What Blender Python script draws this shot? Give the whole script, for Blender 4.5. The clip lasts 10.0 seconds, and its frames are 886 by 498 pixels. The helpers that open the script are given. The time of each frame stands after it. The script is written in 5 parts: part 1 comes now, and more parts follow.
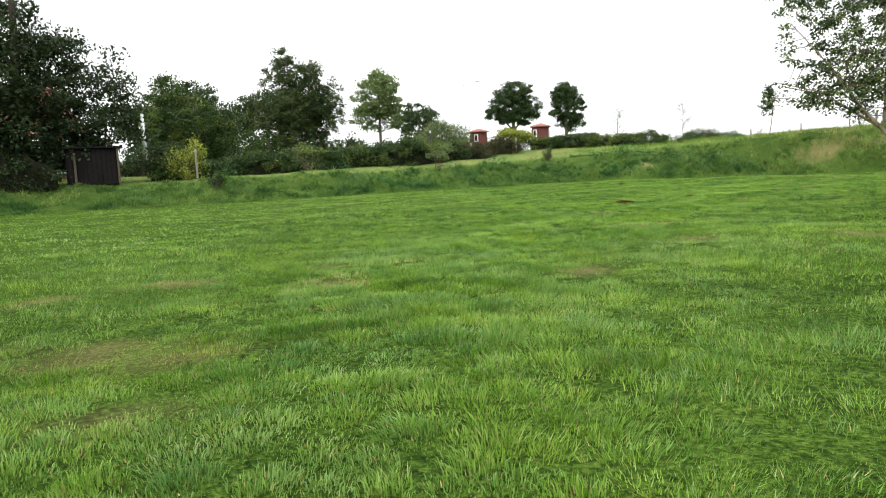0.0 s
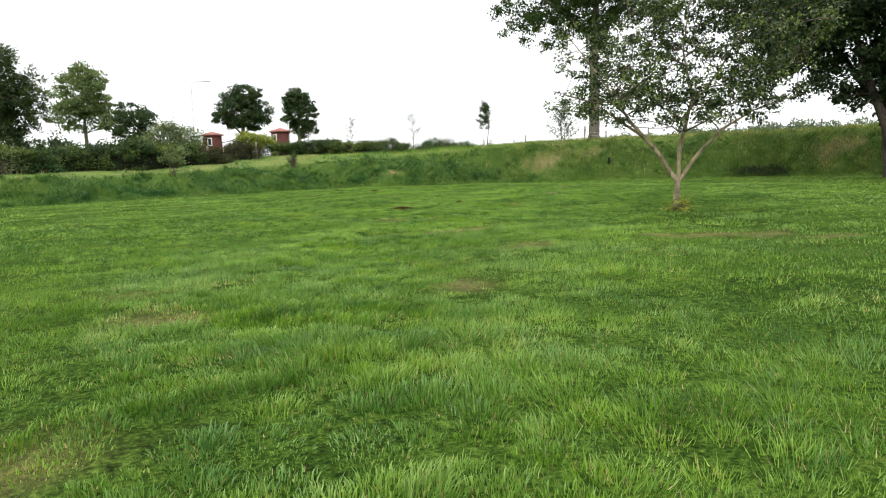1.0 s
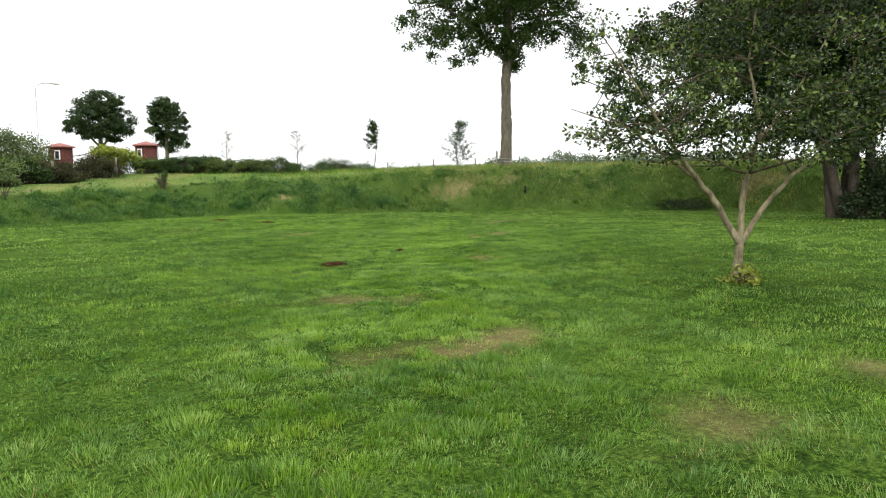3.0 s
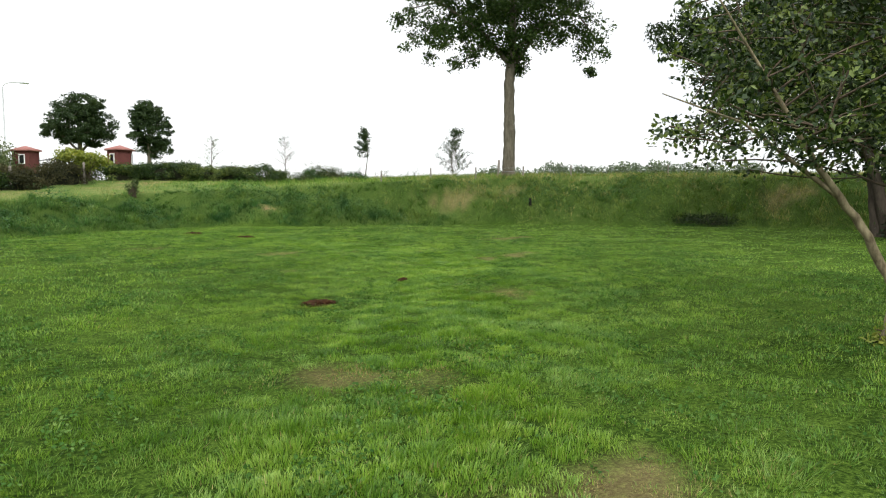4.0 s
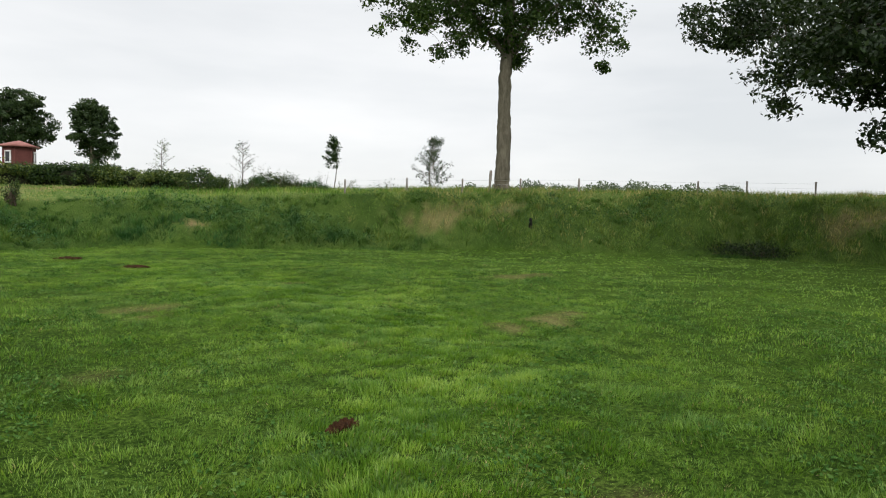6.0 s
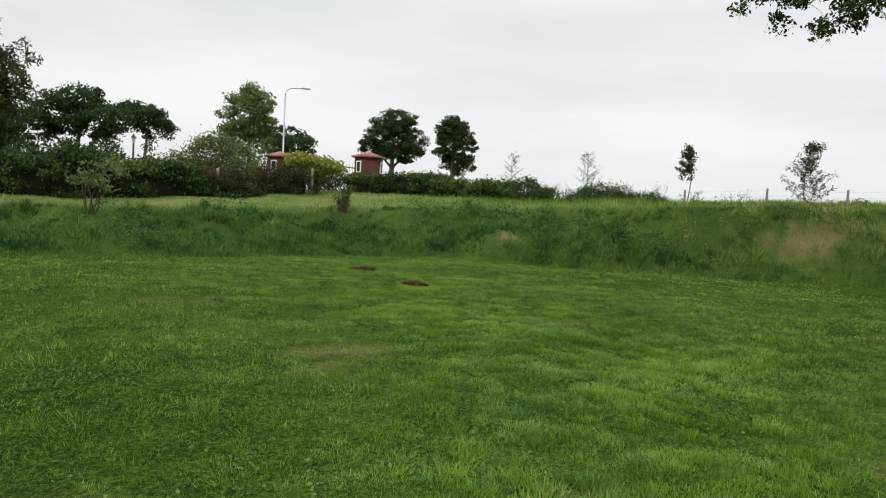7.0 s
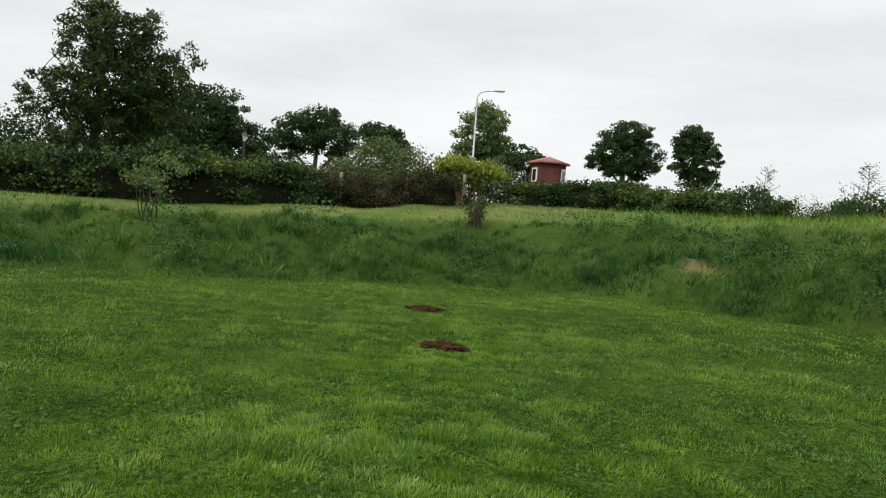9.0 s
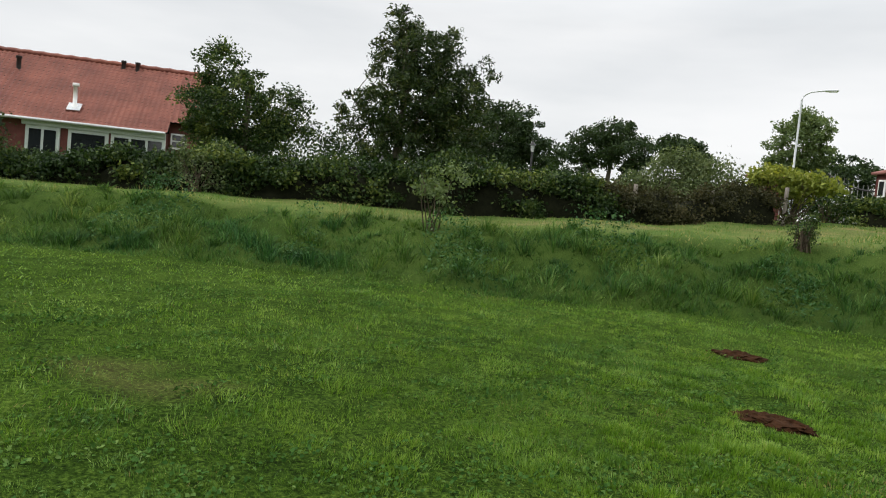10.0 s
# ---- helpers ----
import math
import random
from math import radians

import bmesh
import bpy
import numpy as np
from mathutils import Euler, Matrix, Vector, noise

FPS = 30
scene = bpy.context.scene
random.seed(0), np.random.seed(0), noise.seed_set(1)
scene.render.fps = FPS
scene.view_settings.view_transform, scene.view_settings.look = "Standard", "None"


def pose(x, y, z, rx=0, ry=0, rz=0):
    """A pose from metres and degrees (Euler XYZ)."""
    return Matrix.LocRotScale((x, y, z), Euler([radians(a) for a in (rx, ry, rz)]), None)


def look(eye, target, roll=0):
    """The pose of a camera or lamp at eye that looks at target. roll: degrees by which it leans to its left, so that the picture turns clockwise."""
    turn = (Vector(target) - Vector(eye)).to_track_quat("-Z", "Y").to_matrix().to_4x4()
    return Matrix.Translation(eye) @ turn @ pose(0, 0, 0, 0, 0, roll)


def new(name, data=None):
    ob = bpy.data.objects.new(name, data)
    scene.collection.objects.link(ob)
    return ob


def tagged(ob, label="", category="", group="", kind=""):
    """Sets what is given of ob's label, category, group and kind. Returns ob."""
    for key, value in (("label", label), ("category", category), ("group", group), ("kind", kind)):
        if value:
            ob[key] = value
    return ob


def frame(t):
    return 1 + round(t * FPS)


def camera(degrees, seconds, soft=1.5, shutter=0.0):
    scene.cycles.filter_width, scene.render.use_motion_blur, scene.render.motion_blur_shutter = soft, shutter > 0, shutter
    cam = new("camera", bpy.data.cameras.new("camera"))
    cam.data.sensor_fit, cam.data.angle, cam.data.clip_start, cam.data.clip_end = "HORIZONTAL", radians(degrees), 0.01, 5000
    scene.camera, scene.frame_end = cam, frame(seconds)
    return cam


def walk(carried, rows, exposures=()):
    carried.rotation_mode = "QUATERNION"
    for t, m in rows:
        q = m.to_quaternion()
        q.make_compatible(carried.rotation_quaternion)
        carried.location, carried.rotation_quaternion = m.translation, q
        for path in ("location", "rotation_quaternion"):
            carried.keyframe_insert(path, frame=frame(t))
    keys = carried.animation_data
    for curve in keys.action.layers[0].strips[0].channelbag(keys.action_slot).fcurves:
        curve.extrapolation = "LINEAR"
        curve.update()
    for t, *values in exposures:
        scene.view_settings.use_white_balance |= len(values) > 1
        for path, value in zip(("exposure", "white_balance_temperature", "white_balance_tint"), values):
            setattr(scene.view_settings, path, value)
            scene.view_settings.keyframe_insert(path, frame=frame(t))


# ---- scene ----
cam = camera(64.7, 10.0, soft=1.1)
PATH = [
    (0, (-0.102, -0.364, 0.983), (-0.117, 9.572, -0.147), -2.41),
    (0.5, (-0.640, 0.218, 0.966), (1.198, 9.981, -0.178), -2.15),
    (1, (-1.028, 0.963, 0.944), (2.708, 10.166, -0.215), -1.78),
    (1.2, (-1.014, 1.425, 0.941), (3.663, 10.186, -0.224), -1.63),
    (1.3, (-0.978, 1.684, 0.941), (3.928, 10.320, -0.226), -1.58),
    (1.5, (-0.926, 2.177, 0.942), (4.175, 10.702, -0.207), -1.42),
    (2, (-0.997, 3.187, 0.949), (4.180, 11.675, -0.128), -1.12),
    (2.5, (-0.823, 4.372, 1.011), (4.434, 12.821, 0.020), -0.61),
    (3, (-0.411, 5.655, 1.355), (4.923, 14.062, 0.426), -0.42),
    (3.2, (-0.176, 6.182, 1.387), (5.163, 14.595, 0.500), -0.34),
    (4.5, (1.496, 9.645, 1.412), (7.068, 17.916, 0.676), 0.58),
    (5, (2.355, 11.076, 1.407), (8.009, 19.296, 0.729), 0.89),
    (6.3, (4.952, 14.948, 1.419), (10.761, 23.070, 0.894), 1.52),
    (6.5, (5.372, 15.535, 1.424), (10.044, 24.361, 0.901), 2.05),
    (6.7, (5.844, 16.093, 1.435), (9.306, 25.460, 0.921), 2.57),
    (6.9, (6.352, 16.637, 1.451), (7.706, 26.530, 0.904), 3.00),
    (7, (6.591, 16.924, 1.457), (7.813, 26.833, 0.901), 3.02),
    (7.1, (6.816, 17.225, 1.463), (7.765, 27.165, 0.922), 3.14),
    (7.3, (7.247, 17.851, 1.473), (6.942, 27.830, 0.908), 3.41),
    (7.5, (7.645, 18.488, 1.477), (7.320, 28.467, 0.920), 3.45),
    (8, (8.484, 20.089, 1.454), (7.696, 30.044, 0.932), 3.58),
    (8.5, (9.079, 21.656, 1.414), (7.822, 31.566, 0.937), 3.70),
    (9, (9.362, 22.874, 1.413), (7.061, 32.594, 0.955), 4.24),
    (9.5, (9.166, 23.739, 1.427), (5.513, 33.035, 0.935), 4.70),
    (9.7, (9.012, 24.016, 1.420), (4.048, 32.680, 0.876), 4.98),
    (10, (8.739, 24.392, 1.401), (2.767, 32.392, 0.812), 5.56),
]
EXPOSURES = [(0, 0.74), (1.0, 0.56), (2.5, 0.56), (4.5, 0.3), (6.3, -0.03), (7.5, -0.09), (10, -0.05)]
walk(cam, [(t, look(eye, target, roll)) for t, eye, target, roll in PATH], EXPOSURES)

# ---- sky and sun ----
world = bpy.data.worlds.new("overcast_sky")
scene.world = world
world.use_nodes = True
wn, wl = world.node_tree.nodes, world.node_tree.links
wn.clear()
w_out = wn.new("ShaderNodeOutputWorld")
w_bg = wn.new("ShaderNodeBackground")
w_sky = wn.new("ShaderNodeTexSky")
w_sky.sky_type = "NISHITA"
w_sky.sun_disc = False
w_sky.sun_elevation, w_sky.sun_rotation = radians(37.5), radians(215.8)
w_gain = wn.new("ShaderNodeVectorMath")
w_gain.operation = "SCALE"
w_gain.inputs["Scale"].default_value = 0.12
w_tc = wn.new("ShaderNodeTexCoord")
w_map = wn.new("ShaderNodeMapping")
w_map.inputs["Scale"].default_value = (1.0, 1.0, 4.5)
w_noise = wn.new("ShaderNodeTexNoise")
w_noise.inputs["Scale"].default_value = 1.7
w_noise.inputs["Detail"].default_value = 5.0
w_noise.inputs["Roughness"].default_value = 0.5
w_ramp = wn.new("ShaderNodeValToRGB")
w_ramp.color_ramp.elements[0].position, w_ramp.color_ramp.elements[1].position = 0.35, 0.7
w_ramp.color_ramp.elements[0].color = (0.88, 0.905, 0.925, 1)
w_ramp.color_ramp.elements[1].color = (1.15, 1.15, 1.15, 1)
w_sep = wn.new("ShaderNodeSeparateXYZ")
w_up = wn.new("ShaderNodeMapRange")
w_up.inputs["From Min"].default_value, w_up.inputs["From Max"].default_value = 0.26, 1.0
w_up.inputs["To Min"].default_value, w_up.inputs["To Max"].default_value = 1.0, 3.0
w_mul = wn.new("ShaderNodeVectorMath")
w_mul.operation = "SCALE"
w_mix = wn.new("ShaderNodeMixRGB")
w_mix.inputs["Fac"].default_value = 0.92
wl.new(w_tc.outputs["Generated"], w_map.inputs["Vector"])
wl.new(w_map.outputs["Vector"], w_noise.inputs["Vector"])
wl.new(w_noise.outputs["Fac"], w_ramp.inputs["Fac"])
wl.new(w_tc.outputs["Generated"], w_sep.inputs["Vector"])
wl.new(w_sep.outputs["Z"], w_up.inputs["Value"])
wl.new(w_ramp.outputs["Color"], w_mul.inputs[0])
wl.new(w_up.outputs["Result"], w_mul.inputs["Scale"])
wl.new(w_sky.outputs["Color"], w_gain.inputs[0])
wl.new(w_gain.outputs["Vector"], w_mix.inputs["Color1"])
wl.new(w_mul.outputs["Vector"], w_mix.inputs["Color2"])
wl.new(w_mix.outputs["Color"], w_bg.inputs["Color"])
w_bg.inputs["Strength"].default_value = 0.9
wl.new(w_bg.outputs["Background"], w_out.inputs["Surface"])

sun = new("sun", bpy.data.lights.new("sun", "SUN"))
sun.data.energy, sun.data.angle, sun.data.color = 1.5, radians(12), (1.0, 0.96, 0.9)
sun.matrix_world = look((0, 0, 36), (26, 36, 2))

# ---- materials ----


def nodes_of(name):
    m = bpy.data.materials.new(name)
    m.use_nodes = True
    n, l = m.node_tree.nodes, m.node_tree.links
    n.clear()
    out = n.new("ShaderNodeOutputMaterial")
    b = n.new("ShaderNodeBsdfPrincipled")
    l.new(b.outputs["BSDF"], out.inputs["Surface"])
    return m, n, l, out, b


def ramp_node(n, stops):
    r = n.new("ShaderNodeValToRGB")
    e = r.color_ramp.elements
    while len(e) < len(stops):
        e.new(0.5)
    for el, (p, c) in zip(e, stops):
        el.position, el.color = p, (*c, 1)
    return r


def noise_node(n, l, vector, scale, detail=4.0, rough=0.55):
    t = n.new("ShaderNodeTexNoise")
    t.inputs["Scale"].default_value = scale
    t.inputs["Detail"].default_value = detail
    t.inputs["Roughness"].default_value = rough
    if vector is not None:
        l.new(vector, t.inputs["Vector"])
    return t


def mix_node(n, l, fac, a, b, mode="MIX"):
    m = n.new("ShaderNodeMixRGB")
    m.blend_type = mode
    for sock, v in (("Fac", fac), ("Color1", a), ("Color2", b)):
        if isinstance(v, (int, float)):
            m.inputs[sock].default_value = v if sock == "Fac" else (v, v, v, 1)
        elif isinstance(v, tuple):
            m.inputs[sock].default_value = (*v, 1)
        else:
            l.new(v, m.inputs[sock])
    return m


def leaf_material(name, dark, light, tip, through_light=0.3, rough=0.55, clump=1.2, island=0.55, gloss=0.18, slow=1.1):
    """Leaves or blades: colour by island and by a slow noise over the plant, some light passes through."""
    m, n, l, out, b = nodes_of(name)
    geo = n.new("ShaderNodeNewGeometry")
    tc = n.new("ShaderNodeTexCoord")
    r = ramp_node(n, [(0.0, dark), (0.6, light), (1.0, tip)])
    big = noise_node(n, l, tc.outputs["Object"], clump, 3.0)
    add = n.new("ShaderNodeMath")
    add.operation = "MULTIPLY_ADD"
    l.new(big.outputs["Fac"], add.inputs[0])
    add.inputs[1].default_value = slow
    half = n.new("ShaderNodeMath")
    half.operation = "MULTIPLY_ADD"
    l.new(geo.outputs["Random Per Island"], half.inputs[0])
    half.inputs[1].default_value, half.inputs[2].default_value = island, 0.5 - slow / 2 - island / 2
    l.new(half.outputs[0], add.inputs[2])
    l.new(add.outputs[0], r.inputs["Fac"])
    l.new(r.outputs["Color"], b.inputs["Base Color"])
    b.inputs["Roughness"].default_value = rough
    b.inputs["Specular IOR Level"].default_value = gloss
    tr = n.new("ShaderNodeBsdfTranslucent")
    bright = mix_node(n, l, 1.0, r.outputs["Color"], (1.25, 1.2, 0.6), "MULTIPLY")
    l.new(bright.outputs["Color"], tr.inputs["Color"])
    mx = n.new("ShaderNodeMixShader")
    mx.inputs["Fac"].default_value = through_light
    l.new(b.outputs["BSDF"], mx.inputs[1])
    l.new(tr.outputs["BSDF"], mx.inputs[2])
    l.new(mx.outputs["Shader"], out.inputs["Surface"])
    return m


def blade_material(name, stops, cool, through_light=0.25, rough=0.45, gloss=0.3, spread=0.4):
    """Grass blades: a tone and a cool or warm green come with the tuft, a little varies from blade to blade."""
    m, n, l, out, b = nodes_of(name)
    geo = n.new("ShaderNodeNewGeometry")
    tone = n.new("ShaderNodeAttribute")
    tone.attribute_name = "tone"
    chill = n.new("ShaderNodeAttribute")
    chill.attribute_name = "chill"
    add = n.new("ShaderNodeMath")
    add.operation = "MULTIPLY_ADD"
    l.new(geo.outputs["Random Per Island"], add.inputs[0])
    add.inputs[1].default_value = spread
    l.new(tone.outputs["Fac"], add.inputs[2])
    low = n.new("ShaderNodeMath")
    low.operation = "SUBTRACT"
    l.new(add.outputs[0], low.inputs[0])
    low.inputs[1].default_value = spread / 2
    r = ramp_node(n, stops)
    l.new(low.outputs[0], r.inputs["Fac"])
    c = ramp_node(n, cool)
    l.new(low.outputs[0], c.inputs["Fac"])
    col = mix_node(n, l, chill.outputs["Fac"], r.outputs["Color"], c.outputs["Color"])
    l.new(col.outputs["Color"], b.inputs["Base Color"])
    b.inputs["Roughness"].default_value = rough
    b.inputs["Specular IOR Level"].default_value = gloss
    tr = n.new("ShaderNodeBsdfTranslucent")
    bright = mix_node(n, l, 1.0, col.outputs["Color"], (1.2, 1.2, 0.6), "MULTIPLY")
    l.new(bright.outputs["Color"], tr.inputs["Color"])
    mx = n.new("ShaderNodeMixShader")
    mx.inputs["Fac"].default_value = through_light
    l.new(b.outputs["BSDF"], mx.inputs[1])
    l.new(tr.outputs["BSDF"], mx.inputs[2])
    l.new(mx.outputs["Shader"], out.inputs["Surface"])
    return m


def rough_material(name, dark, light, scale=6.0, rough=0.9, bump=0.4, stretch=(1, 1, 1), fine=40.0, metal=0.0):
    """A rough surface with stains at a large and a fine scale and a small relief."""
    m, n, l, out, b = nodes_of(name)
    tc = n.new("ShaderNodeTexCoord")
    mp = n.new("ShaderNodeMapping")
    mp.inputs["Scale"].default_value = stretch
    l.new(tc.outputs["Object"], mp.inputs["Vector"])
    a = noise_node(n, l, mp.outputs["Vector"], scale, 5.0)
    f = noise_node(n, l, mp.outputs["Vector"], fine, 4.0, 0.65)
    both = mix_node(n, l, 0.45, a.outputs["Fac"], f.outputs["Fac"])
    r = ramp_node(n, [(0.32, dark), (0.68, light)])
    l.new(both.outputs["Color"], r.inputs["Fac"])
    l.new(r.outputs["Color"], b.inputs["Base Color"])
    b.inputs["Roughness"].default_value = rough
    b.inputs["Specular IOR Level"].default_value = 0.08 if rough > 0.84 else 0.4
    b.inputs["Metallic"].default_value = metal
    bp = n.new("ShaderNodeBump")
    bp.inputs["Strength"].default_value = bump
    bp.inputs["Distance"].default_value = 0.02
    l.new(both.outputs["Color"], bp.inputs["Height"])
    l.new(bp.outputs["Normal"], b.inputs["Normal"])
    return m


M_BARK = rough_material("bark_grey_brown", (0.042, 0.037, 0.026), (0.175, 0.158, 0.118), 5.0, 0.95, 0.9, (1, 1, 0.25), 18.0)
M_BARK_DARK = rough_material("bark_dark", (0.02, 0.017, 0.013), (0.085, 0.07, 0.055), 5.0, 0.95, 0.9, (1, 1, 0.25), 18.0)
M_BARK_PALE = rough_material("bark_pale_apple", (0.06, 0.046, 0.028), (0.33, 0.285, 0.18), 9.0, 0.85, 0.7, (1, 1, 0.35), 35.0)
# near black: the shade inside a hedge is put into this colour
M_HEDGE_SHADE = rough_material("hedge_inner_shade", (0.004, 0.005, 0.003), (0.018, 0.02, 0.009), 9.0, 0.95, 1.0)
M_TWIG = rough_material("twig_brown", (0.05, 0.04, 0.03), (0.13, 0.10, 0.07), 8.0)
M_SOIL = rough_material("molehill_soil", (0.013, 0.007, 0.004), (0.056, 0.024, 0.010), 16.0, 0.97, 1.0, (1, 1, 1), 60.0)
M_WOOD_GREY = rough_material("weathered_wood", (0.11, 0.095, 0.08), (0.30, 0.27, 0.235), 4.0, 0.9, 0.5, (1, 1, 0.2), 50.0)
# boards near black: shade under the tall tree is part of this colour
M_WOOD_DARK = rough_material("dark_shaded_board", (0.005, 0.0045, 0.0045), (0.016, 0.014, 0.013), 4.0, 0.85, 0.5, (1, 1, 0.2), 50.0)
M_RED_BRICK = rough_material("red_brick", (0.085, 0.032, 0.028), (0.155, 0.060, 0.052), 3.0, 0.88, 0.3, (1, 1, 1), 30.0)
M_TILE = rough_material("red_roof_tile", (0.10, 0.030, 0.022), (0.29, 0.10, 0.065), 0.9, 0.7, 0.25, (1, 1, 1), 18.0)
M_WHITE = rough_material("white_paint", (0.62, 0.63, 0.62), (0.80, 0.80, 0.78), 5.0, 0.5, 0.1)
M_GATE = rough_material("faded_gate_paint", (0.16, 0.165, 0.16), (0.36, 0.365, 0.35), 7.0, 0.6, 0.1)
M_FRAME = rough_material("grey_green_paint", (0.40, 0.44, 0.43), (0.54, 0.58, 0.56), 5.0, 0.5, 0.1)
M_HUT_TILE = rough_material("faded_pink_tile", (0.16, 0.06, 0.05), (0.30, 0.125, 0.105), 2.0, 0.8, 0.3, (1, 1, 1), 18.0)
M_STEEL = rough_material("galvanised_steel", (0.42, 0.44, 0.45), (0.62, 0.64, 0.65), 6.0, 0.45, 0.05, (1, 1, 1), 30.0, 0.35)
M_BLACK = rough_material("black_iron", (0.012, 0.012, 0.012), (0.04, 0.04, 0.04), 8.0, 0.55, 0.1)
M_DARK_GLASS, _n, _l, _o, _b = nodes_of("window_glass")
_b.inputs["Base Color"].default_value = (0.015, 0.018, 0.02, 1)
_b.inputs["Roughness"].default_value = 0.06
_b.inputs["Specular IOR Level"].default_value = 0.7

M_BLADE = blade_material("lawn_grass_blade", [(0.0, (0.030, 0.078, 0.008)), (0.5, (0.102, 0.212, 0.015)), (1.0, (0.225, 0.335, 0.050))],
                         [(0.0, (0.026, 0.082, 0.022)), (0.5, (0.082, 0.178, 0.046)), (1.0, (0.190, 0.290, 0.098))], 0.28, 0.42, 0.32, 0.62)
M_BANK_BLADE = blade_material("bank_grass_blade", [(0.0, (0.028, 0.066, 0.012)), (0.5, (0.082, 0.165, 0.026)), (1.0, (0.205, 0.260, 0.072))],
                              [(0.0, (0.012, 0.050, 0.014)), (0.5, (0.040, 0.122, 0.030)), (1.0, (0.110, 0.205, 0.062))], 0.26, 0.55, 0.14, 0.85)
M_MEADOW_BLADE = leaf_material("meadow_grass_blade", (0.032, 0.096, 0.013), (0.100, 0.195, 0.028), (0.23, 0.30, 0.076), 0.32, 0.55, 0.6, 0.65, 0.08, 2.2)
M_DRY_BLADE = leaf_material("dry_meadow_blade", (0.085, 0.14, 0.034), (0.23, 0.235, 0.085), (0.43, 0.36, 0.18), 0.3, 0.7, 0.9, 0.8, 0.08, 2.0)
M_LEAF_ASH = leaf_material("ash_leaf", (0.016, 0.036, 0.010), (0.042, 0.076, 0.02), (0.10, 0.14, 0.04), 0.35, 0.5, 0.8, 0.6, 0.12)
M_LEAF_APPLE = leaf_material("apple_leaf", (0.008, 0.019, 0.005), (0.029, 0.056, 0.012), (0.16, 0.21, 0.06), 0.3, 0.42, 1.3, 1.0, 0.25, 1.5)
M_LEAF_DARK = leaf_material("dark_tree_leaf", (0.008, 0.017, 0.007), (0.020, 0.036, 0.012), (0.050, 0.070, 0.022), 0.25, 0.5, 0.7)
M_LEAF_OAK = leaf_material("oak_leaf", (0.015, 0.032, 0.013), (0.032, 0.056, 0.019), (0.056, 0.083, 0.027), 0.25, 0.55, 0.6)
M_LEAF_LIGHT = leaf_material("light_tree_leaf", (0.054, 0.090, 0.036), (0.108, 0.153, 0.058), (0.180, 0.225, 0.099), 0.35, 0.55, 0.6)
M_LEAF_WALNUT = leaf_material("walnut_leaf", (0.010, 0.022, 0.008), (0.034, 0.058, 0.017), (0.105, 0.125, 0.038), 0.3, 0.5, 0.8, 0.7, 0.18, 1.4)
M_LEAF_HEDGE = leaf_material("hedge_leaf", (0.010, 0.026, 0.008), (0.038, 0.070, 0.017), (0.15, 0.185, 0.045), 0.28, 0.5, 0.8, 0.7, 0.18, 1.8)
M_LEAF_YELLOW = leaf_material("yellow_bush_leaf", (0.085, 0.125, 0.025), (0.20, 0.235, 0.04), (0.36, 0.36, 0.075), 0.35, 0.55, 1.4)
M_LEAF_GREY = leaf_material("grey_bush_leaf", (0.035, 0.06, 0.022), (0.10, 0.135, 0.055), (0.25, 0.29, 0.15), 0.3, 0.6, 1.2)
M_WEED = leaf_material("weed_leaf", (0.012, 0.045, 0.014), (0.034, 0.098, 0.027), (0.10, 0.175, 0.06), 0.25, 0.6, 0.8, 0.6)
M_CLOVER = leaf_material("clover_leaf", (0.020, 0.060, 0.012), (0.052, 0.118, 0.024), (0.13, 0.20, 0.055), 0.2, 0.75, 0.9, 0.7, 0.04)
M_STRAW = leaf_material("straw_blade", (0.12, 0.12, 0.045), (0.26, 0.22, 0.10), (0.44, 0.37, 0.20), 0.3, 0.7, 1.3, 0.9, 0.06)
# distance haze put into the leaf colour: paler and greyer than nearer trees
M_HAZED_WOOD = leaf_material("hazed_wood_leaf", (0.06, 0.085, 0.055), (0.10, 0.135, 0.085), (0.15, 0.18, 0.11), 0.25, 0.7, 0.05)
M_LEAF_DRY = leaf_material("dead_bramble_leaf", (0.018, 0.022, 0.009), (0.045, 0.046, 0.018), (0.10, 0.08, 0.035), 0.2, 0.75, 1.2)

# ---- the ground's shape ----
TOE = [(-60, 4), (-40, 13), (-22, 21.5), (-10, 27.2), (-5, 29.9), (-0.3, 33.0), (2.0, 34.2), (4.3, 35.8), (6.7, 37.5), (8.6, 37.9),
       (10.2, 37.2), (11.8, 36.5), (14.1, 35.6), (17.7, 34.7), (21.3, 33.1), (25.0, 30.2), (27.8, 26.6), (29.4, 22.0), (31, 15), (34, 0), (40, -40)]
TOE_A = np.array(TOE[:-1], float)
TOE_B = np.array(TOE[1:], float)
WALK_LINE = np.array([(0, 0), (-0.9, 2.2), (-0.4, 5.7), (1.5, 9.6), (5.4, 15.5), (7.6, 18.5), (9.3, 22.8), (8.7, 24.4)], float)
LAWN_LINE = np.array([*WALK_LINE, (8.3, 27.5), (7.0, 31.5)], float)


